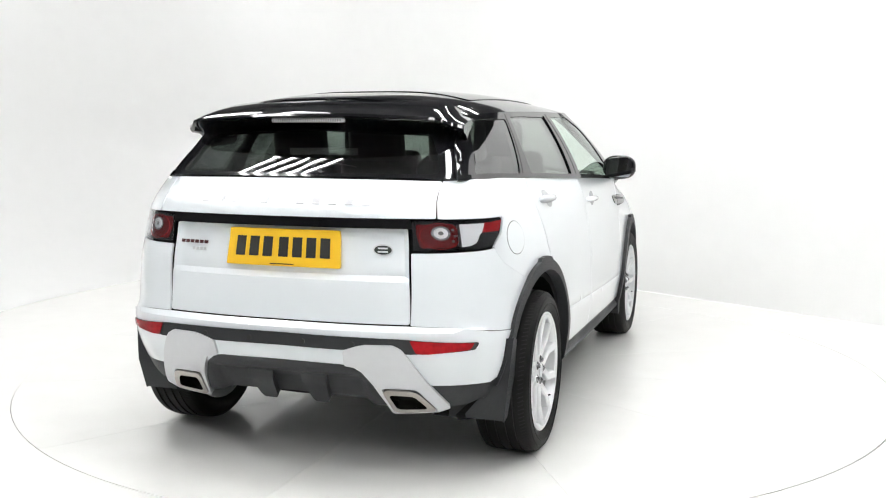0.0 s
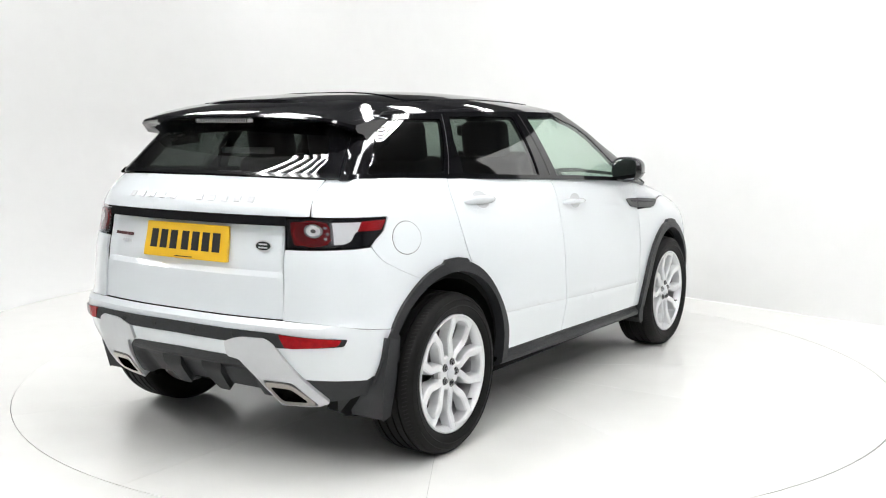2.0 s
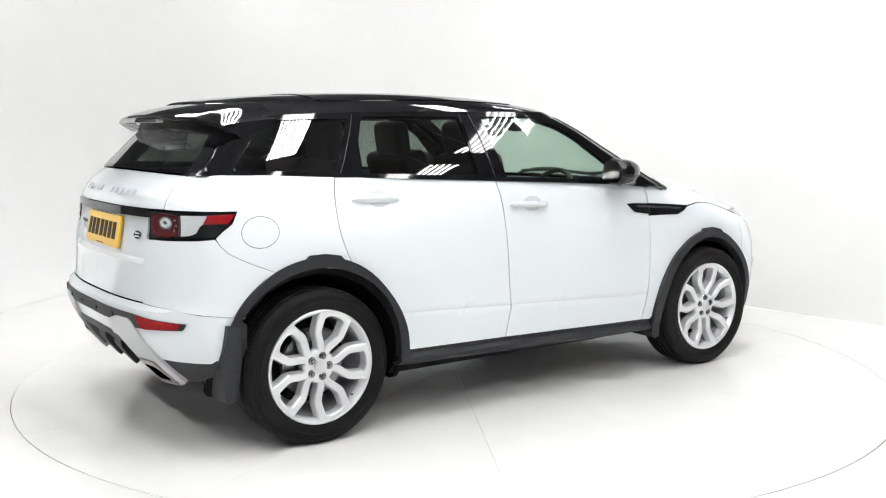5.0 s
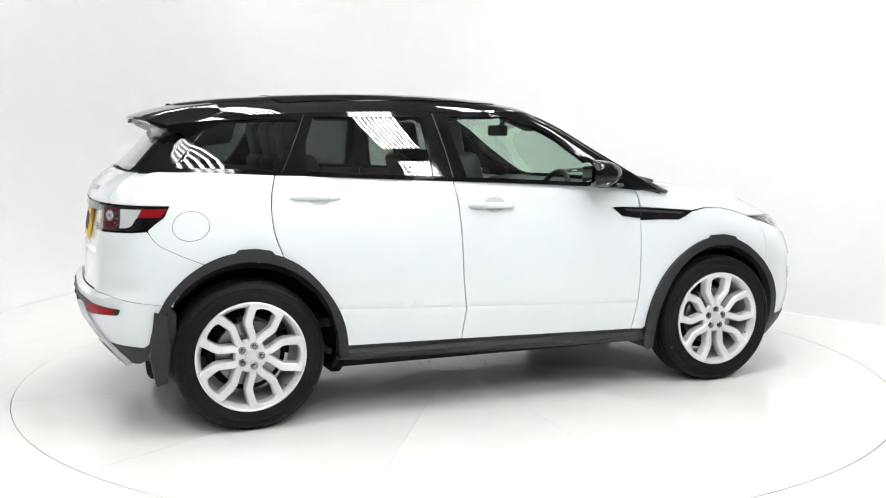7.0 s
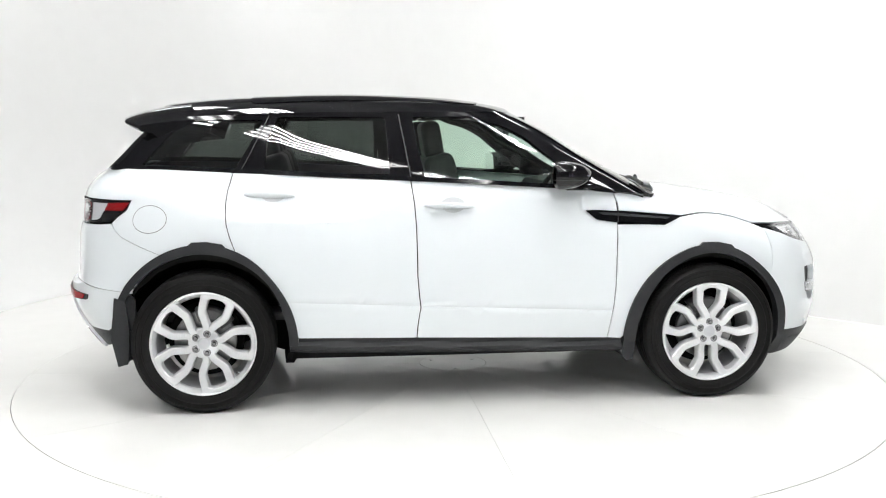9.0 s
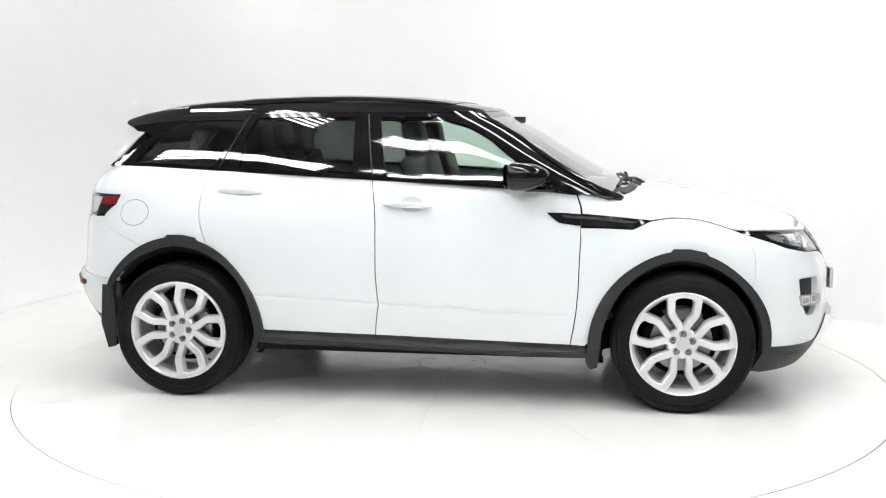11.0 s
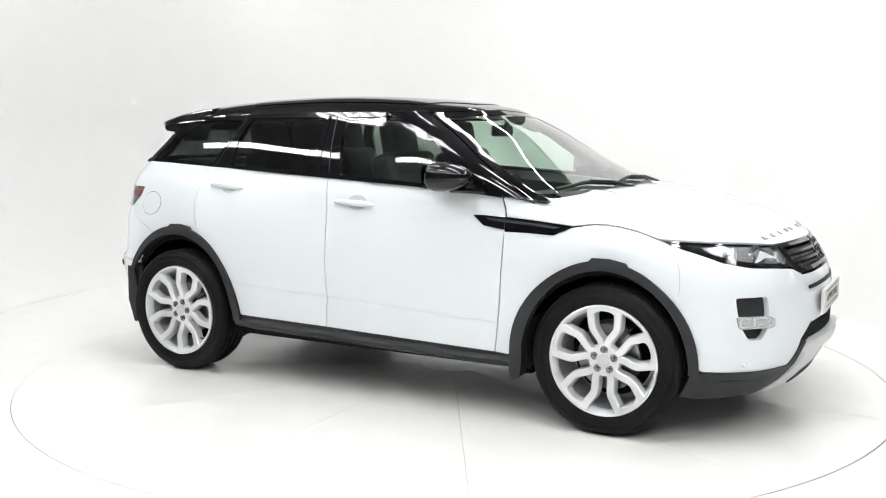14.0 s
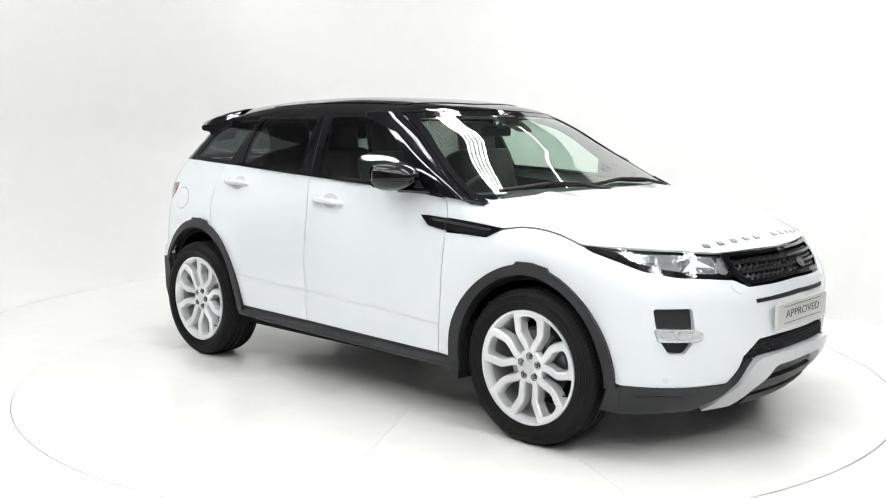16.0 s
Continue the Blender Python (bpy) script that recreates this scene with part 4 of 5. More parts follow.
    # grille
    gr = [(5.052, .893), (5.319, .893), (N, .893), (L2 - 5.319, .893), (L2 - 5.052, .893), (L2 - 5.116, .806), (L2 - 5.192, .762), (L2 - 5.361, .764), (N, .772), (5.361, .764), (5.192, .762), (5.116, .806)]
    grille = sheet("grille", on(BODY, -.030), gr, M_CAVITY, car, step=.04, thick=0, label="black honeycomb radiator grille")
    sheet("grille_frame", on(BODY, .004), rounded(gr, .01), M_GLOSS, grille, holes=(rounded([(5.097, .880), (N, .882), (L2 - 5.097, .880), (L2 - 5.142, .812), (L2 - 5.203, .778), (N, .785), (5.203, .778), (5.142, .812)], .01),), step=.03, thick=.03)
    for z in (.853, .815):
        o = [(5.108, z - .007), (N, z - .005), (L2 - 5.108, z - .007), (L2 - 5.108, z + .005), (N, z + .007), (5.108, z + .005)]
        sheet("grille_bar", on(BODY, .004), o, M_GREY, grille, step=.04, thick=.025)
    grid_panel("grille_mesh", grille, [(5.07, .885), (N, .887), (L2 - 5.07, .885), (L2 - 5.12, .803), (L2 - 5.19, .768), (N, .772), (5.19, .768), (5.12, .803)], .040, .0185, -.006, M_GRILLE)
    sheet("grille_emblem", on(BODY, .012), [(L2 - 5.421 + .040 * math.cos(a), .812 + .021 * math.sin(a)) for a in np.linspace(0, 2 * math.pi, 24, endpoint=False)], M_CHROME_DK, grille, step=.03, thick=.012, label="dark oval emblem")
    # headlamps
    for f in (False, True):
        o = [(4.392, .933), (4.48, .931), (4.575, .928), (4.819, .913), (5.029, .897), (5.058, .892), (5.097, .830), (5.116, .800), (5.080, .796), (4.94, .805), (4.80, .815), (4.667, .842), (4.56, .880), (4.46, .912)]
        hl = sheet("headlamp", on(BODY, -.018), o, M_GLOSS, car, step=.025, thick=.012, flip=f, label="clear headlamp with black bezel and projector")
        sheet("reflector_bowl", on(BODY, -.014), rounded([(4.58, .916), (4.83, .908), (5.013, .89), (5.075, .828), (5.013, .822), (4.86, .838), (4.74, .856), (4.62, .888)], .015), M_CHROME_RIB, hl, step=.02, thick=.004, flip=f)
        for uc, zc, r in ((4.885, .868, .040), (4.71, .885, .020)):
            for rr, mm, d in ((1.30, M_CHROME_DK, -.011), (1.1, M_CHROME, -.008), (.85, M_CHROME_DK, -.006), (.62, M_LENS_BALL, -.003)):
                sheet("projector", on(BODY, d), [(uc + rr * r * math.cos(a), zc + rr * r * .85 * math.sin(a)) for a in np.linspace(0, 2 * math.pi, 24, endpoint=False)], mm, hl, step=.03, thick=.004, flip=f)
        blade = [(4.845, .835), (4.90, .882), (4.935, .872), (5.013, .842), (4.945, .848), (4.92, .852), (4.875, .838)]
        sheet("led_blade", on(BODY, -.002), blade, M_WHITE_PL, hl, step=.03, thick=.004, flip=f)
        sheet("side_strip", on(BODY, -.008), rounded([(5.040, .884), (5.066, .880), (5.098, .826), (5.075, .812), (5.030, .826)], .010), M_CHROME_RIB, hl, step=.02, thick=.004, flip=f)
        sheet("lens", on(BODY, .001), o, M_LENS, hl, step=.03, thick=0, flip=f)
    # the word on the plate
    cu = bpy.data.curves.new("plate_word", "FONT")
    cu.body = "APPROVED"
    cu.size, cu.extrude, cu.align_x, cu.align_y = .062, .0006, "CENTER", "CENTER"
    ob = new("plate_word", cu)
    dg = bpy.context.evaluated_depsgraph_get()
    me = bpy.data.meshes.new_from_object(ob.evaluated_get(dg))
    bpy.data.objects.remove(ob)
    co = np.array([tuple(v.co) for v in me.vertices])
    w = co[:, 0].max() - co[:, 0].min()
    p = np.stack([2.2085 + co[:, 2], co[:, 0] * .36 / w, .614 + co[:, 1] * .80], -1)
    for v, q in zip(me.vertices, p):
        v.co = q
    me.materials.append(M_WORD)
    wd = new("plate_word", me)
    wd.parent = plate
    for z in (.652, .576):
        bm = bmesh.new()
        add_box(bm, (2.2085, 0, z), (.001, .40, .003))
        part("plate_line", bm, M_WORD, plate, smooth=0)


def grid_panel(name, parent, outline, du, dz, d, material=None):
    """A honeycomb mesh of thin bars clipped to an outline."""
    poly = np.array(outline, float)
    lo, hi = poly.min(0), poly.max(0)
    bm = bmesh.new()
    rows = int((hi[1] - lo[1]) / dz) + 2
    cols = int((hi[0] - lo[0]) / du) + 2
    for j in range(rows):
        for i in range(cols):
            u, z = lo[0] + (i + .5 * (j % 2)) * du, lo[1] + j * dz
            ring = [(u + du * .5 * a, z + dz * b) for a, b in ((0, .62), (1, .30), (1, -.30), (0, -.62), (-1, -.30), (-1, .30))]
            if not inside(poly, np.array(ring)).all():
                continue
            k = .70
            o = skin_at(BODY, np.array([q[0] for q in ring]), np.array([q[1] for q in ring]), d)
            c = skin_at(BODY, np.array([u + (q[0] - u) * k for q in ring]), np.array([z + (q[1] - z) * k for q in ring]), d + .003)
            e = skin_at(BODY, np.array([u + (q[0] - u) * k for q in ring]), np.array([z + (q[1] - z) * k for q in ring]), d - .02)
            vo, vc, ve = ([bm.verts.new(q) for q in l] for l in (o, c, e))
            for m in range(6):
                n = (m + 1) % 6
                bm.faces.new((vo[m], vo[n], vc[n], vc[m]))
                bm.faces.new((vc[m], vc[n], ve[n], ve[m]))
    tagged(part(name, bm, material or M_TRIM, parent, "black honeycomb mesh", smooth=0), kind="stuff")


def lower_trim(car):
    for f in (False, True):
        # wheel arch trims
        sheet("arch_trim", on(BODY, .020), [*arch_curve(*HUB_R, REAR_OUT), *arch_curve(*HUB_R, REAR_IN)[::-1]], M_TRIM, car, step=.03, thick=.05, flip=f, label="dark grey plastic wheel arch trim")
        sheet("arch_trim", on(BODY, .022), [*arch_curve(*HUB_F, FRONT_OUT), *arch_curve(*HUB_F, FRONT_IN)[::-1]], M_TRIM, car, step=.03, thick=.05, flip=f, label="dark grey plastic wheel arch trim")
        down_f = [(body_u(1.772, .34), .345), (body_u(1.79, .34), .22), (body_u(1.71, .34), .225), (body_u(1.73, .34), .345)]
        sheet("arch_foot", on(BODY, .020), down_f, M_TRIM, car, step=.03, thick=.05, flip=f)
        # sill
        def sill_face(u, z):
            s = .372 - .0235 * (u - 1.875) - z
            return -.008 + .026 * smooth01((s - .018) / .012) - .055 * smooth01((s - .045) / .055)
        sheet("sill", on(BODY, sill_face), rounded([(1.875, .376), (3.60, .338), (3.62, .246), (3.40, .240), (1.95, .272), (1.86, .288)], .008), M_TRIM, car, step=.012, thick=.03, flip=f, label="dark grey plastic sill")
        # mud flaps
        for xs, zs, lab in (((-1.765, -1.712, -1.700, -1.715, -1.764, -1.790), (.60, .58, .42, .250, .238, .38), "rear"), ((.935, .880, .862, .845, .868, .905), (.52, .50, .40, .25, .215, .225), "front")):
            bm = bmesh.new()
            rr = []
            yo = .905 if lab == "rear" else .930
            for y, k in ((yo, .0), (yo - .01, .006), (yo - .20, .006), (yo - .24, .0)):
                rr.append([bm.verts.new((x, -(y - (.14 * max(0, .52 - z) if lab == "rear" else 0)) * (-1 if f else 1), z + (k if i > 2 else -k))) for i, (x, z) in enumerate(zip(xs, zs))])
            for a, b in zip(rr, rr[1:]):
                for i in range(len(xs)):
                    bm.faces.new((a[i], a[(i + 1) % len(xs)], b[(i + 1) % len(xs)], b[i]))
            bm.faces.new(rr[0])
            bm.faces.new(rr[-1])
            bevel_all(bm, .008, 2)
            part("mud_flap", bm, M_TRIM, car, "dark plastic mud flap", smooth=40)
    bm = bmesh.new()
    for x0, x1, z, w in ((-1.84, -1.78, .36, .52), (-.90, .90, .31, .74), (1.78, 1.90, .25, .50), (-1.80, -.90, .33, .52), (.90, 1.80, .29, .52)):
        add_box(bm, ((x0 + x1) / 2, 0, z), (x1 - x0 + .02, 2 * w, .03))
    part("underbody", bm, M_UNDER, car, "dark underbody", smooth=0)


def wheel_arches(car):
    for hx, hz in (HUB_R, HUB_F):
        for s in (-1, 1):
            bm = bmesh.new()
            rr = []
            for y, r in ((.925, .452 if hx > 0 else .474), (.895, .434 if hx > 0 else .452), (.70, .440), (.55, .43), (.548, .02)):
                row = []
                for a in np.linspace(radians(-26), radians(206), 34):
                    x, z = hx + r * math.cos(a), max(hz + r * math.sin(a), .235)
                    lim = abs(float(skin_at(BODY, body_u(x, max(z, .25)), max(z, .25), 0)[1])) - (.028 if r > .45 else .034)
                    row.append(bm.verts.new((x, s * min(y, lim), z)))
                rr.append(row)
            for a, b in zip(rr, rr[1:]):
                for i in range(33):
                    bm.faces.new((a[i], a[i + 1], b[i + 1], b[i]))
            part("arch_liner", bm, M_LINER, car, "black wheel arch liner")
    bm = bmesh.new()
    for hx in (-1.33, 1.33):
        tube_mesh(bm, [(hx, -.72, .35), (hx, .72, .35)], .035)
    part("axle", bm, M_CAST, car)


ROOF_EDGE = table([(0, 1.500), (.7, 1.495), (1.3, 1.512), (2.1, 1.524), (2.8, 1.520), (3.1, 1.521), (3.5, 1.527), (4.35, 1.548)])
ROOF_MID = table([(-1.7, 1.555), (-1.5, 1.585), (-1.25, 1.608), (-.8, 1.626), (-.46, 1.628), (-.1, 1.614), (.10, 1.594), (.25, 1.570), (.36, 1.550), (.6, 1.52)])


def greenhouse(car, rd, fd):
    # gloss black side frames with openings
    belt = [(.70, 1.240), (.994, 1.236), (1.327, 1.222), (1.827, 1.199), (2.231, 1.180), (2.728, 1.157), (3.123, 1.134), (3.285, 1.113), (3.437, 1.098)]
    roofline = [(u, float(ROOF_EDGE(u)) + .004) for u in np.linspace(3.51, .74, 30)]
    front_edge = [(3.468, 1.20), (3.500, 1.32), (3.514, 1.43)]
    rear_edge = [(.705, 1.42), (.695, 1.33)]
    quarter = rounded([(.838, 1.252), (1.315, 1.234), (1.356, 1.36), (1.400, 1.484), (1.1, 1.486), (.838, 1.474), (.834, 1.40)], .02)
    rear = rounded([(1.462, 1.223), (2.094, 1.196), (2.090, 1.340), (2.082, 1.498), (1.75, 1.500), (1.500, 1.496), (1.452, 1.38)], .018)
    front = rounded([(2.280, 1.186), (2.728, 1.166), (3.039, 1.149), (3.207, 1.134), (3.245, 1.20), (3.300, 1.30), (3.335, 1.385), (3.325, 1.455), (3.24, 1.500), (2.9, 1.504), (2.222, 1.500), (2.245, 1.340)], .015)
    frames = pair("window_frame", GLASS, belt + front_edge + roofline + rear_edge, M_GLOSS, car, holes=(quarter, rear, front), step=.035, thick=.025, label="gloss black pillars and window frames")
    for f, fr in zip((False, True), frames):
        for o, m, nm in ((quarter, M_PRIVACY, "quarter_window"), (rear, M_PRIVACY, "rear_window"), (front, M_TINT, "front_window")):
            pane = sheet(nm, on(GLASS, -.004), o, m, fr, step=.04, thick=0, flip=f, label="dark tinted side window" if m is M_PRIVACY else "pale green side window")
        # fine gaps and the trim line under the glass
        for pts in ([(1.345, 1.223), (1.350, 1.223), (1.386, 1.36), (1.434, 1.508), (1.429, 1.508), (1.381, 1.36)], [(2.203, 1.183), (2.209, 1.183), (2.170, 1.42), (2.155, 1.515), (2.149, 1.515), (2.164, 1.42)]):
            sheet("frame_gap", on(GLASS, .001), pts, M_INK, fr, step=.05, thick=.002, flip=f)
        line = [(u, z + .012) for u, z in belt[:-1]]
        sheet("belt_trim", on(GLASS, .007), [(u, z - .010) for u, z in belt[:-1]] + line[::-1], M_GLOSS, fr, step=.05, thick=.010, flip=f, label="gloss black belt trim")
        up = [(2.100, 1.19), (2.130, 1.19), (2.122, 1.34), (2.112, 1.505), (2.094, 1.505), (2.098, 1.34)]
        sheet("pillar_trim", on(GLASS, .004), up, M_GLOSS, fr, step=.05, thick=.004, flip=f)
        # added dark piece hiding a bright reflection and rough edge at the pillar's foot
        sheet("pillar_foot_cover", on(GLASS, .007), rounded([(3.432, 1.096), (3.475, 1.088), (3.505, 1.092), (3.500, 1.112), (3.478, 1.135), (3.458, 1.150), (3.442, 1.115)], .006), M_GLOSS, fr, step=.015, thick=.02, flip=f, label="dark cover added at the foot of the pillar")
        # A pillar rib
        rib = [(3.418, 1.106), (3.424, 1.106), (3.458, 1.22), (3.490, 1.35), (3.503, 1.50), (3.497, 1.50), (3.484, 1.35), (3.452, 1.22)]
        sheet("pillar_rib", on(GLASS, .005), rib, M_GLOSS, fr, step=.04, thick=.006, flip=f)
    # rear window, black border and glass
    rg = [(-.694, 1.242), (0, 1.245), (.694, 1.242), (.690, 1.33), (.70, 1.44), (0, 1.47), (-.70, 1.44), (-.690, 1.33)]
    rin = rounded([(-.625, 1.258), (0, 1.258), (.625, 1.258), (.615, 1.34), (.59, 1.42), (0, 1.44), (-.59, 1.42), (-.615, 1.34)], .03)
    rw = sheet("rear_screen", on(GLASS, -.001), rg, M_GLOSS, car, holes=(rin,), step=.04, thick=.012, label="dark heated rear window with black border")
    sheet("rear_glass", on(GLASS, -.002), rin, M_PRIVACY, rw, step=.04, thick=0)
    # windscreen
    ws = [(3.443, 1.092), (3.7, 1.085), (3.95, 1.08), (GLASS.length, 1.08)]
    wt = [(u, float(ROOF_EDGE(u)) + .002) for u in (GLASS.length, 4.0, 3.75, 3.53)]
    edge = ws + [(G2 - u, z) for u, z in ws[::-1][1:]]
    edge = edge + [(G2 - 3.474, 1.20), (G2 - 3.506, 1.32), (G2 - 3.520, 1.43)] + [(G2 - u, z) for u, z in wt[::-1]] + wt[1:] + [(3.520, 1.43), (3.506, 1.32), (3.474, 1.20)]
    lowz = [(3.49, 1.128), (3.8, 1.120), (GLASS.length, 1.114)]
    topz = [(GLASS.length, 1.520), (3.85, 1.510), (3.59, 1.500)]
    ih = lowz + [(G2 - u, z) for u, z in lowz[::-1][1:]] + [(G2 - 3.548, 1.32)] + [(G2 - u, z) for u, z in topz[::-1]] + topz[1:] + [(3.548, 1.32)]
    frit = sheet("windscreen", on(GLASS, -.003), edge, M_GLOSS, car, holes=(rounded(ih, .03),), step=.04, thick=.006, label="windscreen with black border")
    sheet("windscreen_glass", on(GLASS, -.004), rounded(ih, .03), M_TINT, frit, step=.04, thick=0)
    sheet("sensor_patch", on(GLASS, -.006), rounded([(GLASS.length - .15, 1.512), (GLASS.length + .15, 1.512), (GLASS.length + .085, 1.425), (GLASS.length - .085, 1.425)], .03), M_INK, frit, step=.04, thick=0, label="black sensor patch behind the mirror")
    # roof
    us = np.linspace(0, GLASS.length, 120)
    rim = np.array([GLASS.at(u, float(ROOF_EDGE(u))) for u in us])
    order = np.argsort(rim[:, 0])
    bx, by, bz = rim[order, 0], -rim[order, 1], rim[order, 2]

    def top(x, y, depth):
        ye = np.maximum(np.interp(x, bx, by), 1e-3)
        ze = np.interp(x, bx, bz)
        k = np.clip(np.abs(y) / ye, 0, 1)
        return np.stack([x, y, ze + np.maximum(ROOF_MID(x) - ze, 0) * (1 - k**3.4) + depth], -1)
    right = [(p[0], p[1]) for p in rim]
    outline = right + [(x, -y) for x, y in right[::-1] if abs(y) > 1e-3]
    roof = sheet("roof", top, outline, M_GLOSS, car, step=.035, thick=.02, label="gloss black roof")
    pan = rounded([(-1.10, -.50), (.12, -.52), (.20, 0), (.12, .52), (-1.10, .50)], .06)
    sheet("roof_panel", lambda x, y, d: top(x, y, .004 + d), pan, M_ROOFGLASS, roof, step=.05, thick=.004, label="dark glass roof panel")
    # spoiler: a wing over the rear screen
    bm = bmesh.new()
    prof = [(.34, .078), (.22, .064), (.10, .038), (.03, .016), (.0, .003), (-.005, -.008), (.010, -.018), (.06, -.022), (.14, -.060), (.30, -.050)]
    rows = []
    for t in np.linspace(-1, 1, 41):
        y = .655 * t
        a = abs(t)
        xe = -1.800 + .085 * a**2.2 + .06 * smooth01((a - .88) / .12)
        ze = 1.503 - .028 * a**2 - .022 * smooth01((a - .86) / .14)
        row = []
        for i, (dx, dz) in enumerate(prof):
            drop = 1 - .55 * smooth01((a - .80) / .20) if dz > 0 else 1 + .65 * smooth01((a - .82) / .18)
            row.append(bm.verts.new((xe + dx, y * (1 - .085 * dx / .34), ze + dz * drop)))
        rows.append(row)
    for a, b in zip(rows, rows[1:]):
        for i in range(len(prof)):
            bm.faces.new((a[i], a[(i + 1) % len(prof)], b[(i + 1) % len(prof)], b[i]))
    bm.faces.new(rows[0])
    bm.faces.new(rows[-1])
    sp = part("spoiler", bm, M_GLOSS, car, "gloss black roof spoiler", smooth=40)
    bm = bmesh.new()
    add_box(bm, (-1.772, 0, 1.476), (.03, .33, .017))
    bevel_all(bm, .004, 2)
    bl = part("brake_light", bm, M_LENS_MILK, sp, "clear high-level brake light strip")
    bm = bmesh.new()
    for i in range(30):
        add_box(bm, (-1.788, -.155 + i * .0107, 1.476), (.003, .0035, .012))
    part("brake_light_ribs", bm, M_TRIM, bl, smooth=0)


def tail_lamps(car):
    o = [(.576, 1.079), (.66, 1.081), (.85, 1.080), (1.046, 1.079), (1.005, 1.020), (.962, .993), (.935, .975), (.862, .966), (.694, .964), (.572, .964)]
    for f in (False, True):
        t = sheet("tail_lamp", on(BODY, -.004), rounded(o, .006), M_GLOSS, car, step=.025, thick=.02, flip=f, label="red and clear tail lamp with black surround")
        def disc(u, z, r, k=.62):
            return [(u + r * math.cos(a), z + r * k * math.sin(a)) for a in np.linspace(0, 2 * math.pi, 32, endpoint=False)]
        sheet("lamp_bowl", on(BODY, -.001), rounded([(.592, 1.068), (.752, 1.068), (.766, 1.035), (.752, .978), (.604, .975), (.590, 1.02)], .012), M_DKRED, t, step=.015, thick=.004, flip=f, label="dark red lamp bowl")
        sheet("clear_section", on(BODY, -.001), rounded([(.764, 1.066), (.915, 1.066), (.900, 1.040), (.868, 1.022), (.850, .992), (.82, .980), (.764, .977)], .006), M_LENS_MILK, t, step=.015, thick=.003, flip=f)
        sheet("clear_divider", on(BODY, .0015), [(.764, 1.066), (.776, 1.066), (.776, .977), (.764, .977)], M_CHROME_DK, t, step=.02, thick=.003, flip=f)
        sheet("bowl_rim", on(BODY, .0010), disc(.688, 1.022, .086, .60), M_RED, t, holes=(disc(.688, 1.022, .083, .60),), step=.03, thick=.003, flip=f)
        for r, m, d in ((.042, M_CHROME_DK, .0016), (.038, M_CHROME_RIB, .0024), (.030, M_LENS_MILK, .0032), (.012, M_CHROME, .0040)):
            sheet("lamp_ring", on(BODY, d), disc(.692, 1.033, r, .68), m, t, step=.03, thick=.003, flip=f)
        for du, dz in ((.052, .012), (.060, -.012), (.050, -.032)):
            sheet("led_dot", on(BODY, .0022), disc(.692 + du, 1.033 + dz, .007, .8), M_CHROME, t, step=.03, thick=.002, flip=f)
        sheet("red_tip", on(BODY, .000), rounded([(.905, 1.068), (1.034, 1.071), (.998, 1.030), (.882, 1.030)], .006), M_RED, t, step=.015, thick=.003, flip=f)
        sheet("lens", on(BODY, .006), rounded(o, .006), M_LENS, t, step=.03, thick=.008, flip=f)


def mirrors(car):
    for s in (-1, 1):
        c = Vector((.490, s * .973, 1.204))
        bm = bmesh.new()
        bmesh.ops.create_uvsphere(bm, u_segments=28, v_segments=18, radius=1)
        for v in bm.verts:
            x, y, z = v.co
            k = (abs(x) ** 2.6 + abs(y) ** 2.6 + abs(z) ** 2.6) ** (-1 / 2.6)
            x, y, z = x * k, y * k, z * k
            sx = .160 if x > 0 else .046
            taper = 1 - .28 * max(0, x) ** 2
            v.co = (c.x + sx * x - .02 * y * s, c.y + .102 * y * taper - s * .0 , c.z + (.071 if z > 0 else .074) * z * taper + .012 * y * s * 0)
        m = part("door_mirror", bm, M_GLOSS, car, "gloss black door mirror", smooth=60)
        bm = bmesh.new()
        o = rounded([(-.080, -.058), (.080, -.060), (.086, .046), (.05, .060), (-.068, .055)], .035, 6)
        bm.faces.new([bm.verts.new((c.x - .0490 - .02 * a / .098, c.y + a * s, c.z + b)) for a, b in o])
        part("mirror_glass", bm, M_MIRROR, m, "silver mirror glass", smooth=0)
        bm = bmesh.new()
        tube_mesh(bm, [(c.x + .04, c.y - s * .02, c.z - .066), (c.x + .12, s * .925, c.z - .068), (c.x + .20, s * .885, c.z - .072)], [.028, .030, .034], flat=.55)
        part("mirror_arm", bm, M_GLOSS, m)
        # lower seam
        bm = bmesh.new()
        o = []
        for a in np.linspace(0, 2 * math.pi, 40, endpoint=False):
            x, y = math.cos(a), math.sin(a)
            k = (abs(x) ** 2.6 + abs(y) ** 2.6) ** (-1 / 2.6)
            x, y = x * k, y * k
            o.append((c.x + (.1605 if x > 0 else .0465) * x - .02 * y * s, c.y + .1025 * y * (1 - .28 * max(0, x) ** 2), c.z - .022))
        a = [bm.verts.new(q) for q in o]
        b = [bm.verts.new((q[0], q[1], q[2] - .003)) for q in o]
        for i in range(40):
            bm.faces.new((a[i], a[(i + 1) % 40], b[(i + 1) % 40], b[i]))
        part("mirror_seam", bm, M_INK, m)


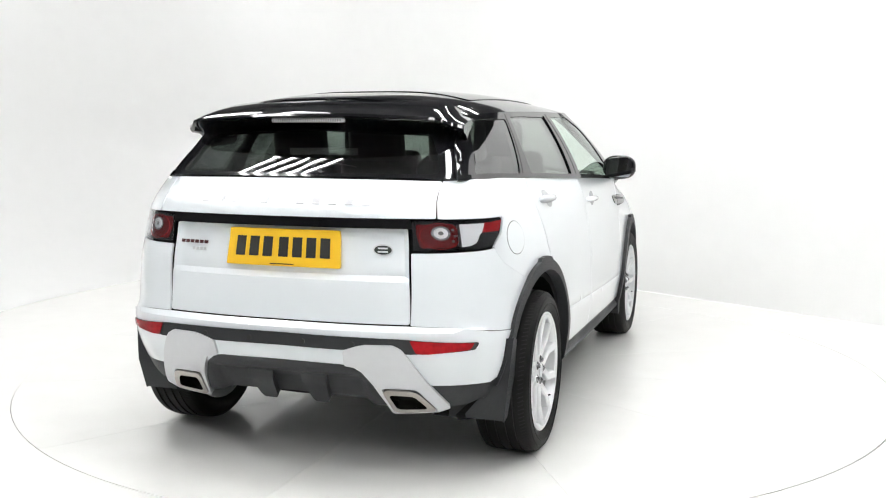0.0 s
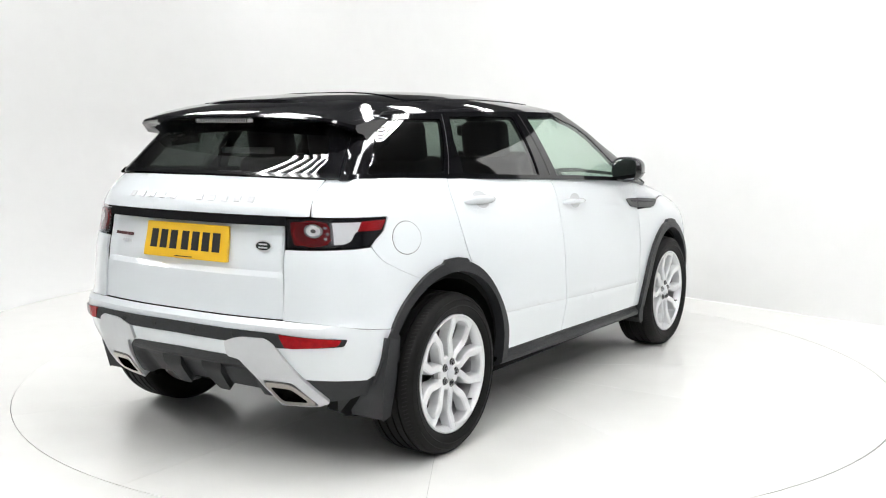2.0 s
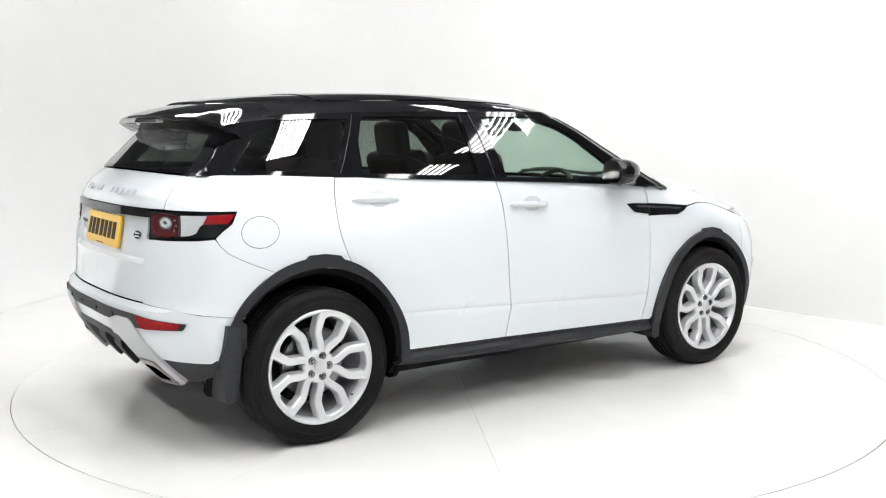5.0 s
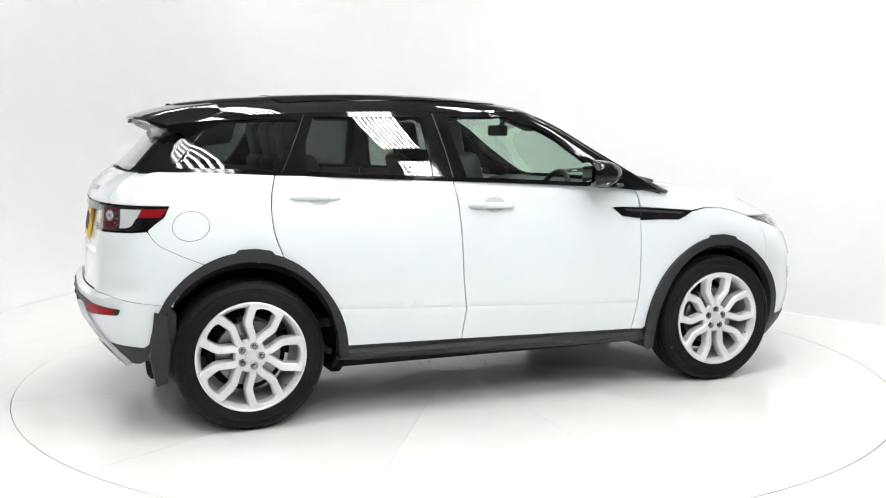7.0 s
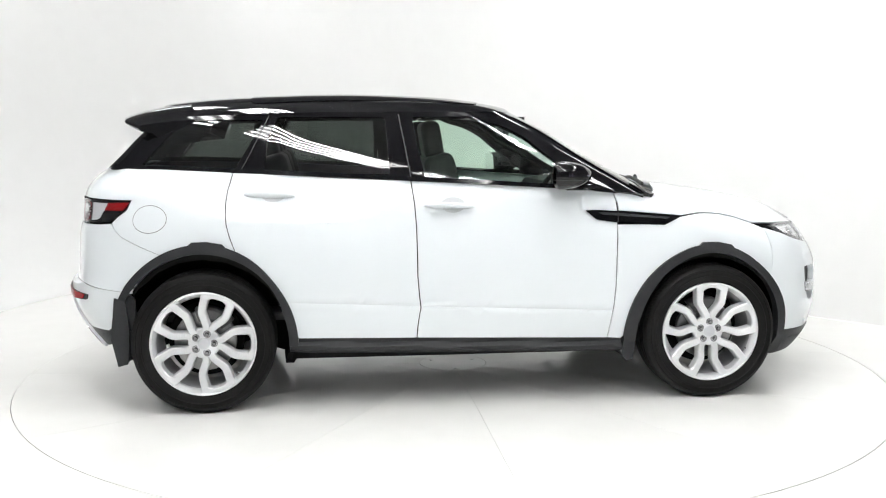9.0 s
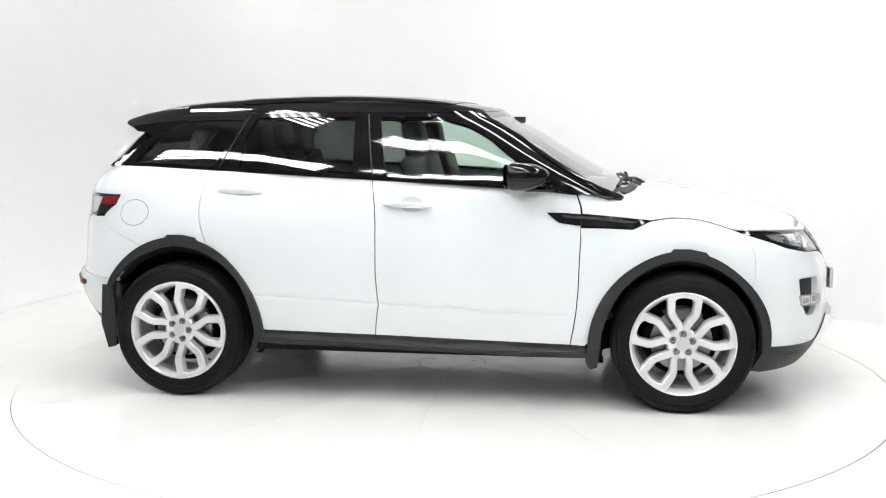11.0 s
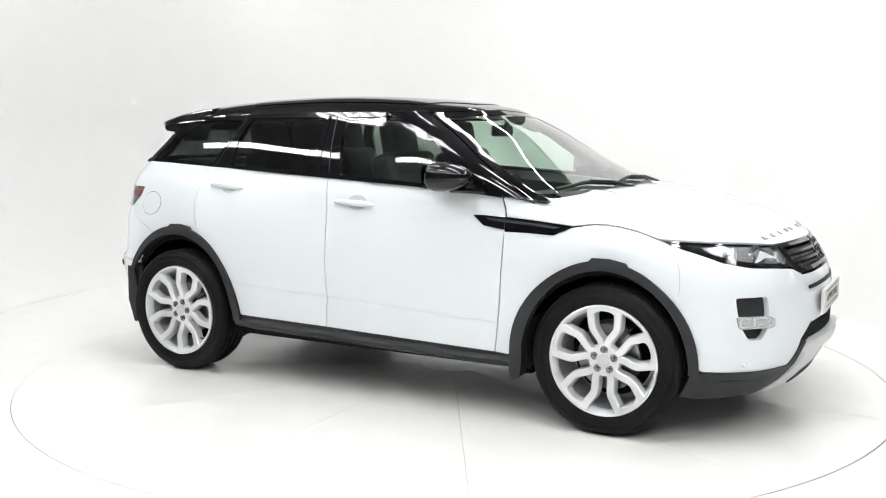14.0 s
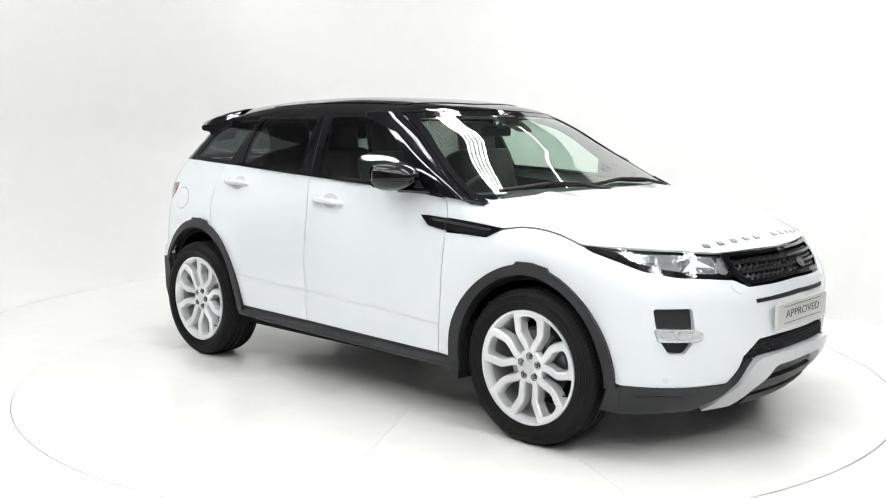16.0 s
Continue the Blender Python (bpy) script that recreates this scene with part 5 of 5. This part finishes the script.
def seat(parent, x, y, w=.50):
    s = new("seat")
    s.parent = parent
    for nm, c, sz, rx in (("seat_cushion", (.20, 0, .62), (.52, w, .18), 6), ("seat_back", (-.13, 0, .96), (.17, w, .70), -16), ("headrest", (-.240, 0, 1.375), (.11, .28, .21), -10)):
        bm = bmesh.new()
        add_box(bm, (0, 0, 0), sz, pose(c[0], c[1], c[2], 0, rx))
        bevel_all(bm, .045 if nm != "headrest" else .04, 4)
        part(nm, bm, M_SEAT, s, smooth=60)
    bm = bmesh.new()
    for dy in (-.06, .06):
        tube_mesh(bm, [(-.19, dy, 1.20), (-.215, dy, 1.28)], .007)
    part("headrest_posts", bm, M_CHROME, s)
    s.location = (x, y, 0)


def cabin(car):
    seat(car, .12, -.37)
    seat(car, .12, .37)
    for y in (-.42, 0, .42):
        seat(car, -.78, y, .41 if y else .38)
    bm = bmesh.new()
    prof = [(1.20, 1.05), (1.05, 1.10), (.80, 1.12), (.66, 1.10), (.60, 1.03), (.66, .80), (.80, .60), (1.2, .60)]
    rows = [[bm.verts.new((x + .05 * (1 - (y / .8) ** 2), y, z)) for x, z in prof] for y in np.linspace(-.80, .80, 17)]
    for a, b in zip(rows, rows[1:]):
        for i in range(len(prof) - 1):
            bm.faces.new((a[i], a[i + 1], b[i + 1], b[i]))
    part("dashboard", bm, M_SEAT, car, "dark grey dashboard")
    bm = bmesh.new()
    ring = [(0, .185 * math.cos(a), .185 * math.sin(a)) for a in np.linspace(0, 2 * math.pi, 33)]
    m = pose(.53, -.37, 1.02, 0, 24)
    tube_mesh(bm, [m @ Vector(q) for q in ring], .016)
    for a in (0, math.pi, -math.pi / 2):
        tube_mesh(bm, [m @ Vector((.03, .04 * math.cos(a), .04 * math.sin(a))), m @ Vector((0, .18 * math.cos(a), .18 * math.sin(a)))], .014)
    add_box(bm, (.025, 0, 0), (.05, .13, .11), m)
    part("steering_wheel", bm, M_SEAT, car, "dark steering wheel")
    bm = bmesh.new()
    add_box(bm, (.36, 0, 1.425), (.035, .24, .065))
    bevel_all(bm, .014, 3)
    tube_mesh(bm, [(.37, 0, 1.44), (.42, 0, 1.50)], .014)
    add_box(bm, (.44, 0, 1.492), (.08, .12, .03))
    part("rear_view_mirror", bm, M_INK, car, "black rear-view mirror")
    # floor, headlining, inner door cards
    bm = bmesh.new()
    add_box(bm, (-.35, 0, .46), (2.7, 1.5, .04))
    add_box(bm, (-1.45, 0, .80), (.70, 1.30, .04))
    part("cabin_floor", bm, M_SEAT, car, smooth=0)
    def ceil(x, y, d):
        return np.stack([x, y, np.full_like(x, 1.485) + .06 * (1 - (y / .66) ** 2) - d], -1)
    sheet("headlining", ceil, [(-1.30, -.56), (.25, -.60), (.33, 0), (.25, .60), (-1.30, .56)], M_LINING, car, step=.1, thick=0, label="pale grey headlining")
    pair("door_card", BODY, [(1.96, .5), (3.5, .45), (3.55, 1.06), (2.5, 1.15), (1.5, 1.18), (1.5, .93), (1.80, .86)], M_SEAT, car, d=-.06, step=.1, thick=0)


studio()
car = build_car()
TURN_TOP = bpy.data.objects["turntable"]


def motions():
    """The turntable and the car on it turn together about the hub."""
    times = [0.5 * i for i in range(33)]
    walk(TURN_TOP, [(t, pose(0.010, 0.042, 0, 0, 0, heading(t))) for t in times])
    walk(car, [(t, pose(0, 0, 0, 0, 0, heading(t)) @ pose(-0.042, 0.038, 0)) for t in times])


motions()
